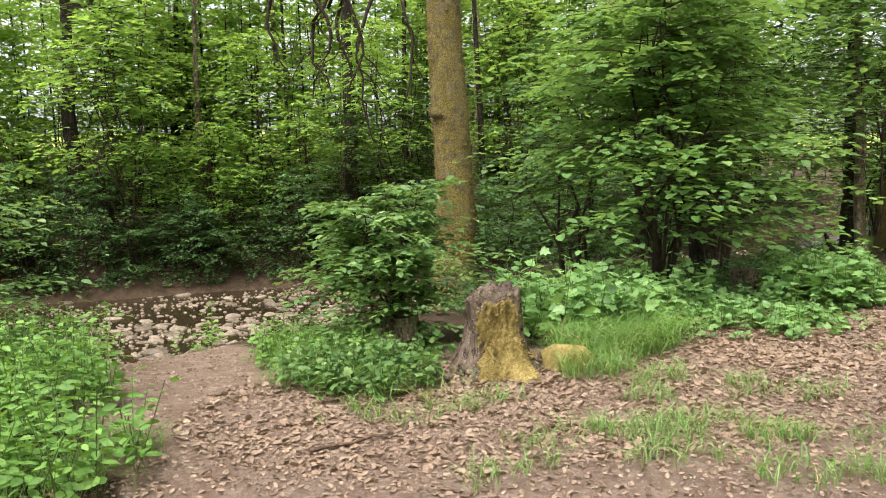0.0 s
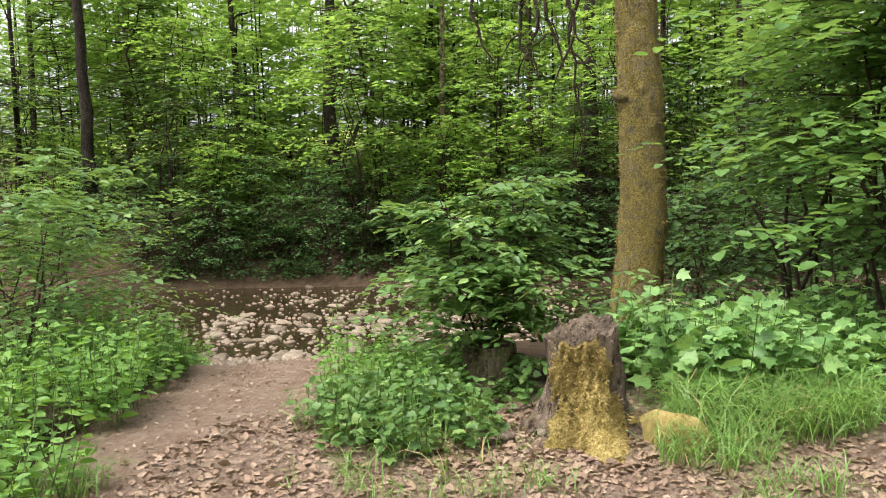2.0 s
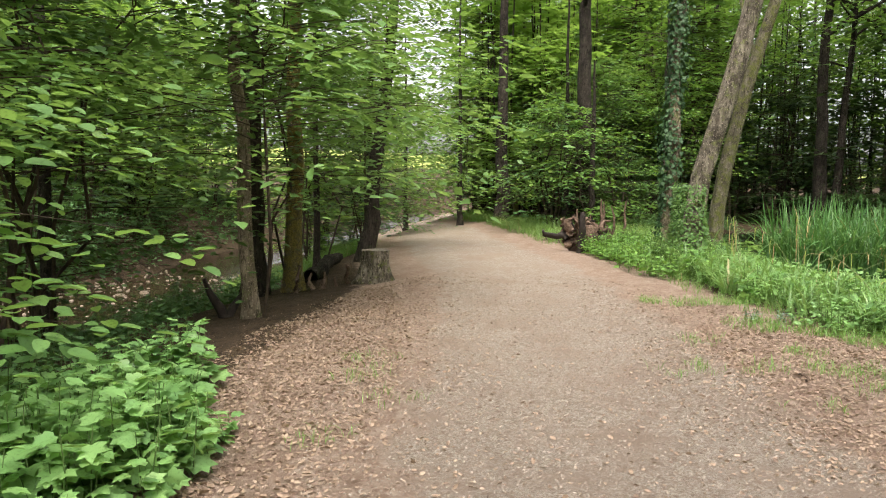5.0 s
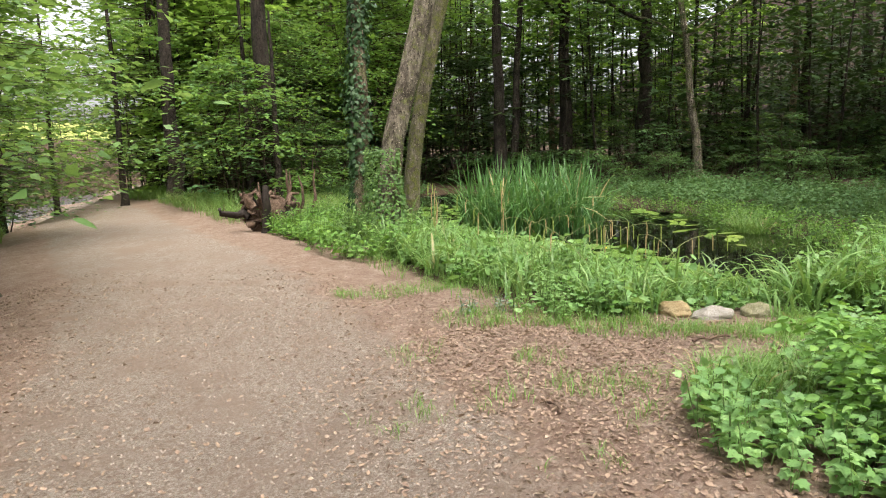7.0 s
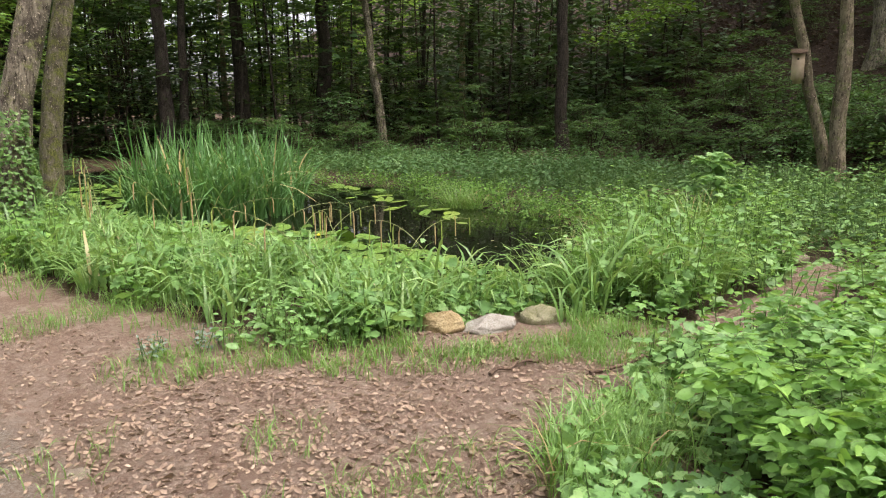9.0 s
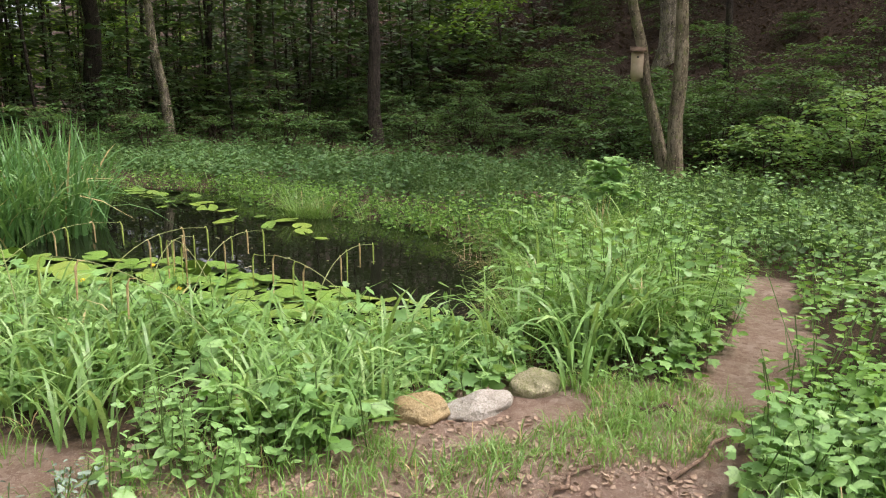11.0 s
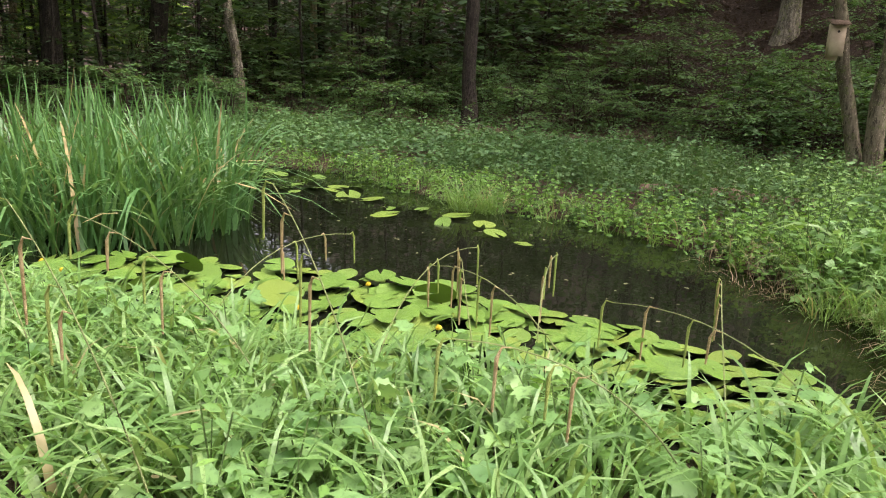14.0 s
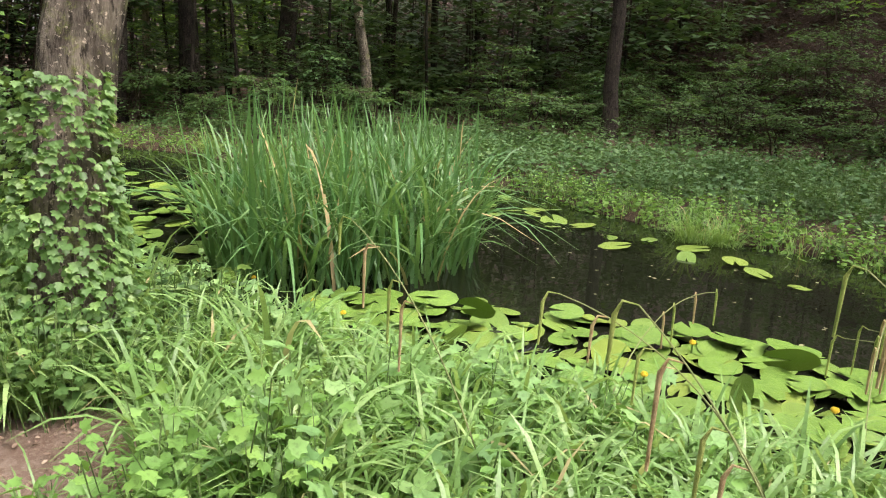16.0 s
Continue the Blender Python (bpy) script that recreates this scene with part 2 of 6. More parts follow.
BARK_BROWN = bark_material("brown_bark", (0.21, 0.168, 0.112), (0.45, 0.375, 0.26), (0.208, 0.258, 0.071), 0.52, 0.68)
TWIG = mottled("twig_bark", (0.03, 0.022, 0.016), (0.075, 0.055, 0.035), 12.0)
STEM_GREEN = mottled("green_stem", (0.08, 0.14, 0.04), (0.14, 0.22, 0.06), 18.0, 0.6)
STEM_PALE = mottled("pale_sedge_stem", (0.17, 0.21, 0.075), (0.27, 0.30, 0.125), 18.0, 0.6)
MOSS = mottled("yellow_moss", (0.40, 0.31, 0.10), (0.64, 0.51, 0.21), 13.0, 0.95, (0.27, 0.22, 0.06), 0.03)
MOSS_DULL = mottled("olive_moss", (0.24, 0.19, 0.055), (0.42, 0.33, 0.11), 9.0, 0.95, (0.13, 0.12, 0.035), 0.03)
CUTWOOD = mottled("weathered_cut_wood", (0.188, 0.148, 0.104), (0.376, 0.326, 0.260), 7.0, 0.85, (0.103, 0.082, 0.057), 0.012)
DEADWOOD = mottled("dead_wood", (0.10, 0.065, 0.045), (0.24, 0.165, 0.115), 8.0, 0.9, (0.05, 0.032, 0.022), 0.02)
BLACKWOOD = mottled("wet_black_wood", (0.018, 0.014, 0.011), (0.045, 0.035, 0.028), 9.0, 0.7)
PALEWOOD = mottled("pale_bare_wood", (0.270, 0.187, 0.104), (0.375, 0.289, 0.176), 9.0, 0.8)
STONE = mottled("stream_stone", (0.208, 0.168, 0.120), (0.360, 0.304, 0.232), 5.0, 0.8, (0.120, 0.094, 0.064), 0.012)
PEBBLE = mottled("stream_pebble", (0.112, 0.086, 0.060), (0.264, 0.218, 0.161), 3.0, 0.8, (0.320, 0.273, 0.210))
PATHSTONE = mottled("path_gravel_stone", (0.215, 0.175, 0.135), (0.32, 0.27, 0.215), 9.0, 0.9)
# wet stone, its dark tone also serving as shade under the trees
STONE_WET_SHADE = mottled("wet_shaded_stone", (0.11, 0.085, 0.06), (0.22, 0.18, 0.13), 6.0, 0.35, (0.07, 0.055, 0.04), 0.01)
LIMESTONE = mottled("pale_limestone", (0.303, 0.279, 0.236), (0.427, 0.408, 0.361), 14.0, 0.85, (0.206, 0.184, 0.138), 0.015)
SANDSTONE = mottled("ochre_stone", (0.303, 0.224, 0.112), (0.413, 0.333, 0.190), 14.0, 0.85, (0.206, 0.150, 0.072), 0.015)
MOSSSTONE = mottled("mossy_stone", (0.275, 0.252, 0.151), (0.358, 0.326, 0.223), 14.0, 0.9, (0.138, 0.163, 0.052), 0.015)
BOXWOOD = mottled("grey_box_wood", (0.416, 0.319, 0.215), (0.572, 0.455, 0.325), 6.0, 0.8, None, 0.004)
YELLOW = mottled("yellow_petal", (0.75, 0.5, 0.02), (0.85, 0.62, 0.04), 20.0, 0.5)
SPIKE = mottled("sedge_spike_brown", (0.36, 0.25, 0.12), (0.54, 0.42, 0.22), 30.0, 0.7)
SPIKE_G = mottled("sedge_spike_green", (0.24, 0.32, 0.07), (0.38, 0.44, 0.12), 30.0, 0.7)


# ---- mesh tools ----
def mesh_from(name, chunks, material, smooth=False):
    """One mesh from (verts, faces) chunks; faces are integer arrays of equal width in each chunk."""
    me = bpy.data.meshes.new(name)
    vs, loops, starts, off, at = [], [], [], 0, 0
    for v, f in chunks:
        v, f = np.asarray(v, float).reshape(-1, 3), np.asarray(f, int)
        vs.append(v)
        loops.append((f + off).ravel())
        starts.append(at + np.arange(len(f)) * f.shape[1])
        off += len(v)
        at += f.size
    vs, loops, starts = np.concatenate(vs), np.concatenate(loops), np.concatenate(starts)
    me.vertices.add(len(vs))
    me.vertices.foreach_set("co", vs.ravel().astype(np.float32))
    me.loops.add(len(loops))
    me.loops.foreach_set("vertex_index", loops.astype(np.int32))
    me.polygons.add(len(starts))
    me.polygons.foreach_set("loop_start", starts.astype(np.int32))
    if smooth:
        me.polygons.foreach_set("use_smooth", np.ones(len(starts), bool))
    me.update(calc_edges=True)
    me.validate()
    me.materials.append(material)
    return me


def part(name, chunks, material, parent, label="", smooth=False):
    me = chunks if isinstance(chunks, bpy.types.Mesh) else mesh_from(name, chunks, material, smooth)
    ob = new(name, me)
    ob.parent = parent
    return tagged(ob, label)


def thing(name, label, category, group="", m=None):
    ob = new(name)
    ob.empty_display_size = 0.1
    if m is not None:
        ob.matrix_basis = m
    return tagged(ob, label, category, group)


def unit(v):
    return v / np.maximum(np.linalg.norm(v, axis=-1, keepdims=True), 1e-9)


def tube(pts, radii, sides=7, rough=0.0, cap=True):
    """A round limb along points, with tapering radii and an uneven skin."""
    pts, radii = np.asarray(pts, float), np.asarray(radii, float)
    n = len(pts)
    tan = unit(np.gradient(pts, axis=0))
    ref = np.where(np.abs(tan[:, 2:3]) > 0.9, [[1.0, 0, 0]], [[0, 0, 1.0]])
    u = unit(np.cross(tan, ref))
    w = np.cross(tan, u)
    a = np.linspace(0, 2 * np.pi, sides, endpoint=False)
    r = radii[:, None] * (1 + rough * rng.normal(size=(n, sides)) + rough * 1.2 * rng.normal(size=(1, sides)))
    v = pts[:, None] + r[..., None] * (np.cos(a)[None, :, None] * u[:, None] + np.sin(a)[None, :, None] * w[:, None])
    i, j = np.meshgrid(np.arange(n - 1), np.arange(sides), indexing="ij")
    k = (j + 1) % sides
    f = np.stack([i * sides + j, i * sides + k, (i + 1) * sides + k, (i + 1) * sides + j], -1).reshape(-1, 4)
    out = [(v.reshape(-1, 3), f)]
    if cap:
        ring = v[-1]
        out.append((np.vstack([ring, ring.mean(0) + tan[-1] * radii[-1] * 0.3]), [(q, (q + 1) % sides, sides) for q in range(sides)]))
    return out


def bent(a, b, n, sag=0.0, wobble=0.0):
    a, b = np.asarray(a, float), np.asarray(b, float)
    s = np.linspace(0, 1, n)[:, None]
    p = a + (b - a) * s
    p[:, 2] += sag * 4 * (s * (1 - s))[:, 0]
    if wobble:
        d = rng.normal(size=(n, 3)) * wobble
        d[0] = d[-1] = 0
        p += d
    return p


OVATE = (np.array([(0, 0, 0), (0.2, 0.19, 0.04), (0.5, 0.27, 0.05), (0.8, 0.15, 0.01), (1, 0, -0.08), (0.8, -0.15, 0.01), (0.5, -0.27, 0.05), (0.2, -0.19, 0.04)]), np.array([(0, 7, 6, 5, 4), (0, 4, 3, 2, 1)]))
RHOMB = (np.array([(0, 0, 0), (0.45, 0.31, 0.05), (1, 0, -0.06), (0.45, -0.31, 0.05)]), np.array([(0, 3, 2, 1)]))
ROUND = (np.array([(0, 0, 0), (0.05, 0.17, 0.05), (0.27, 0.33, 0.09), (0.58, 0.34, 0.08), (0.84, 0.22, 0.02), (1.0, 0, -0.07), (0.84, -0.22, 0.02), (0.58, -0.34, 0.08), (0.27, -0.33, 0.09), (0.05, -0.17, 0.05)]), np.array([(0, 9, 8, 7, 6, 5), (0, 5, 4, 3, 2, 1)]))
LOBED = (np.array([(0, 0, 0), (-0.06, 0.2, 0.03), (0.16, 0.52, 0.02), (0.38, 0.34, 0.05), (0.66, 0.46, 0.0), (0.7, 0.2, 0.04), (1.02, 0, -0.1),
                   (0.7, -0.2, 0.04), (0.66, -0.46, 0.0), (0.38, -0.34, 0.05), (0.16, -0.52, 0.02), (-0.06, -0.2, 0.03)]),
         np.array([(0, 11, 10, 9, 8, 7, 6), (0, 6, 5, 4, 3, 2, 1)]))
CURLED = (np.array([(0, 0, 0), (0.3, 0.26, 0.14), (0.7, 0.22, 0.12), (1, 0, 0.1), (0.7, -0.22, 0.1), (0.3, -0.26, 0.16)]), np.array([(0, 5, 4, 3), (0, 3, 2, 1)]))


def leaves(shape, pos, axis, normal, size):
    """Leaf blades at places, with the way they point, the way they face and their length."""
    tv, tf = shape
    n = len(pos)
    x = unit(axis)
    y = unit(np.cross(normal, x))
    z = np.cross(x, y)
    size = np.broadcast_to(size, (n,))[:, None, None]
    v = pos[:, None] + size * (tv[None, :, 0:1] * x[:, None] + tv[None, :, 1:2] * y[:, None] + tv[None, :, 2:3] * z[:, None])
    f = tf[None] + (np.arange(n) * len(tv))[:, None, None]
    return (v.reshape(-1, 3), f.reshape(-1, tf.shape[1]))


def blades(base, lean, length, width, droop, seg=5):
    """Grass-like blades: they rise, lean over and hang; flat strips that narrow to a tip."""
    n = len(base)
    s = np.linspace(0, 1, seg + 1)
    lean = unit(lean)
    h = (s - 0.25 * droop[:, None] * s**2 - 0.42 * droop[:, None] * s**4) * length[:, None]
    out = (0.16 * s + 0.72 * droop[:, None] * s**2.2) * length[:, None]
    mid = base[:, None] + out[..., None] * lean[:, None]
    mid[..., 2] += h
    side = unit(np.cross(lean, [0, 0, 1.0]) + rng.normal(size=(n, 3)) * 0.25)
    w = width[:, None] * (np.clip(1.15 - s, 0, 1) ** 0.6 * np.clip(0.55 + s * 2, 0, 1))
    w[:, -1] *= 0.15
    l, r = mid + side[:, None] * w[..., None] / 2, mid - side[:, None] * w[..., None] / 2
    v = np.stack([l, r], 2).reshape(-1, 3)
    i = np.arange(seg)
    q = np.stack([2 * i, 2 * i + 1, 2 * i + 3, 2 * i + 2], -1)
    f = q[None] + (np.arange(n) * 2 * (seg + 1))[:, None, None]
    return (v, f.reshape(-1, 4))


def circle(n):
    a = rng.uniform(0, 2 * np.pi, n)
    return np.stack([np.cos(a), np.sin(a), 0 * a], -1)


def stone_mesh(name, material, squash=0.6, seed=0, fine=2):
    bm = bmesh.new()
    bmesh.ops.create_icosphere(bm, subdivisions=fine, radius=0.5)
    for v in bm.verts:
        k = 1 + 0.45 * noise.noise(v.co * 2.0 + Vector((seed * 7.3, seed, 3))) + 0.16 * noise.noise(v.co * 5 + Vector((seed, 9, 1)))
        v.co = v.co * k
    dice = random.Random(seed * 31 + 5)
    for i in range(9):
        d = Vector((dice.gauss(0, 1), dice.gauss(0, 1), dice.gauss(0, 1))).normalized()
        cut = dice.uniform(0.3, 0.46)
        for v in bm.verts:
            over = v.co.dot(d) - cut
            if over > 0:
                v.co -= d * over * 0.85
    for v in bm.verts:
        v.co += v.co.normalized() * 0.03 * noise.noise(v.co * 9 + Vector((seed, 2, 5)))
        v.co.z *= squash
    me = bpy.data.meshes.new(name)
    bm.to_mesh(me)
    bm.free()
    for p in me.polygons:
        p.use_smooth = True
    me.materials.append(material)
    return me


def fit_size(me, w, d, h):
    """Scale a mesh so that its box measures w by d by h."""
    co = np.array([v.co for v in me.vertices])
    lo, hi = co.min(0), co.max(0)
    co = (co - (lo + hi) / 2) / (hi - lo) * [w, d, h]
    me.vertices.foreach_set("co", co.ravel().astype(np.float32))
    me.update()
    return me


# ---- the lie of the land ----
NEAR_X, NEAR_Y = [-60, -12, -6, -3, 1.7, 8, 12, 17, 60], [9, 11.3, 10.9, 11.8, 14.0, 16.2, 18.4, 22.5, 50]
FAR_X, FAR_Y = [-60, -12, -8, -3, 3, 9, 15, 18, 60], [17, 18.6, 19.4, 20.2, 20.2, 21.8, 25, 28, 56]
POND_SHORE = [(12.6, 2.0), (13.0, 3.1), (13.9, 4.1), (14.8, 4.9), (15.8, 5.7), (16.6, 6.5), (17.6, 7.3), (19.5, 8.2), (22, 9.4), (26, 10.8),
              (28, 9.5), (25.6, 7.0), (23, 4.8), (21.2, 2.3), (19.8, 2.0), (18.5, 1.5), (17.0, 0.8), (15.9, 0.4), (14.6, 0.5), (13.7, 0.5), (12.9, 1.2)]
CORE_X, CORE_Y = [-40, -8, -2, 3, 6.1, 9, 12.4, 15.5, 19.6, 22.6, 25.2, 34, 60], [-32, -7.5, -2.6, 1.0, 3.3, 5.5, 8.5, 11.9, 16.4, 19.7, 23.0, 31.5, 46]


def pond_depth(x, y):
    """Metres inside (positive) or outside (negative) the shore."""
    x, y = np.asarray(x, float), np.asarray(y, float)
    inside, best = np.zeros(x.shape, bool), np.full(x.shape, 1e9)
    for (ax, ay), (bx, by) in zip(POND_SHORE, POND_SHORE[1:] + POND_SHORE[:1]):
        t = np.clip(((x - ax) * (bx - ax) + (y - ay) * (by - ay)) / ((bx - ax) ** 2 + (by - ay) ** 2), 0, 1)
        best = np.minimum(best, np.hypot(x - ax - t * (bx - ax), y - ay - t * (by - ay)))
        hit = (ay > y) != (by > y)
        inside ^= hit & (x < (bx - ax) * (y - ay) / (by - ay + 1e-12) + ax)
    return np.where(inside, best, -best)


def line_gap(x, y, pts):
    best = np.full(np.shape(x), 1e9)
    for (ax, ay), (bx, by) in zip(pts, pts[1:]):
        t = np.clip(((x - ax) * (bx - ax) + (y - ay) * (by - ay)) / ((bx - ax) ** 2 + (by - ay) ** 2), 0, 1)
        best = np.minimum(best, np.hypot(x - ax - t * (bx - ax), y - ay - t * (by - ay)))
    return best


CORE = list(zip(CORE_X, CORE_Y))
SIDE_PATH = [(9.6, 2.9), (10.8, 1.4), (11.5, 0.2), (12.8, -1.1)]
STREAM_PATH = [(-1.4, 2.2), (-1.9, 3.5), (-2.6, 5.5), (-3.9, 8.4), (-4.6, 11)]


def hill(x, y):
    return np.maximum(0, (x - 12) * 0.22 - (y + 8.6) * 0.976)


def smooth(a, b, v):
    t = np.clip((v - a) / (b - a), 0, 1)
    return t * t * (3 - 2 * t)


def land(x, y):
    x, y = np.asarray(x, float), np.asarray(y, float)
    s = (np.interp(x, NEAR_X, NEAR_Y) - y) * 0.92
    near = np.interp(s, [-0.8, 0, 2.4, 5.4, 8.0], [-1.75, -1.52, -1.15, -0.22, 0.0])
    t = (y - np.interp(x, FAR_X, FAR_Y)) * 0.92
    far = np.interp(t, [-0.6, 0, 0.5, 1.6, 3, 14, 45, 80], [-1.75, -1.5, -1.15, 0.15, 0.35, 0.6, 5.0, 9.0])
    z = np.where(y > (np.interp(x, NEAR_X, NEAR_Y) + np.interp(x, FAR_X, FAR_Y)) / 2, far, near)
    d = pond_depth(x, y)
    z = np.where(z > -0.2, z + np.interp(d, [-1.2, -0.3, 0.1, 0.7], [0, -0.03, -0.16, -0.7]), z)
    u = hill(x, y)
    z = z + 0.62 * u * u / (u + 2.5)
    return z + 0.035 * np.sin(x * 1.7 + 0.6 * y) * np.sin(y * 1.3) + 0.012 * np.sin(5.1 * x + 1) * np.sin(4.7 * y)


def on_land(x, y, lift=0.0):
    return np.stack([x, y, land(x, y) + lift], -1)


def spread(a, b, n):
    return np.linspace(a, b, n)


gx = np.concatenate([-np.geomspace(600, 13, 34), spread(-12, 30, 261), np.geomspace(31.2, 600, 34)])
gy = np.concatenate([-np.geomspace(600, 11.5, 34), spread(-10.5, 30, 251), np.geomspace(31.2, 600, 34)])
GX, GY = np.meshgrid(gx, gy, indexing="ij")
GZ = land(GX, GY)
nx, ny = GX.shape
ii, jj = np.meshgrid(np.arange(nx - 1), np.arange(ny - 1), indexing="ij")
quads = np.stack([ii * ny + jj, (ii + 1) * ny + jj, (ii + 1) * ny + jj + 1, ii * ny + jj + 1], -1).reshape(-1, 4)
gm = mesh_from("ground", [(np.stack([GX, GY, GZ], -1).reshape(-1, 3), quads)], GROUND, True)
core = line_gap(GX, GY, CORE)
side = line_gap(GX, GY, SIDE_PATH)
down = line_gap(GX, GY, STREAM_PATH)
wide = 2.4 + 1.5 * np.exp(-((GX - 8.5) ** 2 + (GY - 4.0) ** 2) / 8) + 1.0 * np.exp(-((GX - 2.5) ** 2 + (GY - 3.2) ** 2) / 6)
to_near = np.interp(GX, NEAR_X, NEAR_Y) - GY
to_far = GY - np.interp(GX, FAR_X, FAR_Y)
masks = {
    "litter": np.maximum.reduce([smooth(wide + 0.5, wide - 0.4, core), smooth(0.4, 0.1, side), smooth(1.1, 0.5, down), smooth(2.2, 1.2, np.hypot(GX + 0.1, (GY - 3.2))), smooth(1.5, 0.8, np.hypot(GX - 10.6, GY - 2.4)), smooth(1.1, 0.6, np.hypot(GX - 14.6, GY - 7.1))]),
    "gravel": smooth(1.9, 0.6, core) * smooth(-1.0, 3.0, GX),
    # pale pebble colour fades out towards x = 5 to keep the shaded stretch dark
    "pebble": smooth(2.2, 1.0, to_near) * smooth(-0.3, -1.0, to_far) * smooth(5.0, 1.5, GX),
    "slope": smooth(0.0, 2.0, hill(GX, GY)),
    "meadow": smooth(38, 46, to_far),
}
for key, value in masks.items():
    gm.attributes.new(key, "FLOAT", "POINT").data.foreach_set("value", value.ravel().astype(np.float32))
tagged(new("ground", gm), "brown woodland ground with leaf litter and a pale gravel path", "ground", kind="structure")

px, py = np.array(POND_SHORE).T
cx, cy = px.mean(), py.mean()
big = np.stack([cx + (px - cx) * 1.08, cy + (py - cy) * 1.12, np.full(len(px), -0.09)], -1)
tagged(new("pond_water", mesh_from("pond_water", [(np.vstack([big, [[cx, cy, -0.09]]]), [(i, (i + 1) % len(big), len(big)) for i in range(len(big))])], POND)),
       "still dark pond water mirroring the trees", "pond", kind="structure")
sx = spread(-60, 60, 61)
lo, hi = np.interp(sx, NEAR_X, NEAR_Y) - 0.5, np.interp(sx, FAR_X, FAR_Y) + 0.5
strip = np.concatenate([np.stack([sx, lo, 0 * sx - 1.56], -1), np.stack([sx, hi, 0 * sx - 1.56], -1)])
tagged(new("stream_water", mesh_from("stream_water", [(strip, [(i, i + 1, 61 + i + 1, 61 + i) for i in range(60)])], STREAM)),
       "shallow brown stream water running between stones", "stream", kind="structure")


# ---- plants ----
def shrub_parts(ob, h, r, stems, branches, subs, per, leaf, shape, leaf_mat, wood=TWIG, low=0.25, thick=0.02, flat=0.35, lean=(0, 0), rise=0.25, lite=False):
    """Stems from one base, side branches in layers, flat sprays of leaves along their twigs."""
    st = []
    for i in range(stems):
        a = rng.uniform(0, 2 * np.pi)
        q = rng.uniform(0.15, 0.6) * r
        foot = np.array([math.cos(a), math.sin(a), 0]) * 0.06 * r
        top = np.array([math.cos(a) * q + lean[0], math.sin(a) * q + lean[1], h * rng.uniform(0.75, 1.0)])
        p = bent(foot, top, 7, 0, 0.03 * h)
        p[:, :2] += ((np.linspace(0, 1, 7) ** 2 - np.linspace(0, 1, 7))[:, None] * 0.3 * (top - foot)[None, :2])
        p[0, 2] -= 0.06
        st.append(p)
        part("stem", tube(p, np.linspace(thick, thick * 0.25, 7), 6, 0.05), wood, ob, smooth=True)
    P, D, L = [], [], []
    twigs = []
    for i in range(branches):
        p = st[rng.integers(stems)]
        u = low + (1 - low) * rng.uniform() ** 0.8
        k = u * 6
        o = p[int(k)] * (1 - k % 1) + p[min(6, int(k) + 1)] * (k % 1)
        a = rng.uniform(0, 2 * np.pi)
        d = np.array([math.cos(a), math.sin(a), rng.uniform(-0.05, 1.0) * rise])
        ln = r * rng.uniform(0.45, 1.0) * (1.05 - 0.6 * max(0, u - 0.45) / 0.55)
        e = o + d * ln
        e[2] = max(e[2], 0.06)
        b = bent(o, e, 4, 0.05 * ln, 0.02 * ln)
        twigs += tube(b[::3], (thick * 0.3, thick * 0.1), 3, cap=False) if lite else tube(b, np.linspace(thick * 0.3, thick * 0.07, 4), 4, cap=False)
        for j in range(subs):
            w = 0.2 + 0.8 * (j + rng.uniform()) / subs
            q = o + (e - o) * w
            sgn = 1 if j % 2 else -1
            turn = sgn * rng.uniform(0.3, 1.0)
            dd = np.array([d[0] * math.cos(turn) - d[1] * math.sin(turn), d[0] * math.sin(turn) + d[1] * math.cos(turn), d[2] * 0.5 - 0.08])
            P.append(q)
            D.append(dd)
            L.append(ln * rng.uniform(0.25, 0.5))
    tagged(part("twig_mass", twigs, wood, ob), kind="stuff")
    P, D, L = np.array(P), unit(np.array(D)), np.array(L)
    k = np.linspace(0.1, 1, per)
    pos = P[:, None] + D[:, None] * (L[:, None] * k)[..., None]
    pos[..., 2] -= 0.25 * (L[:, None] * k**2)
    pos = pos.reshape(-1, 3) + rng.normal(size=(len(P) * per, 3)) * 0.012
    sgn = np.tile(np.where(np.arange(per) % 2, 1, -1), len(P)) * rng.uniform(0.5, 1.1, len(pos))
    d = np.repeat(D, per, 0)
    ax = np.stack([d[:, 0] * np.cos(sgn) - d[:, 1] * np.sin(sgn), d[:, 0] * np.sin(sgn) + d[:, 1] * np.cos(sgn), -0.12 + rng.normal(size=len(d)) * 0.18], -1)
    nrm = np.array([0, 0, 1.0]) + rng.normal(size=(len(pos), 3)) * flat
    pos[:, 2] = np.maximum(pos[:, 2], 0.03)
    part("foliage", [leaves(shape, pos, ax, nrm, leaf * rng.uniform(0.6, 1.15, len(pos)))], leaf_mat, ob)
    return ob


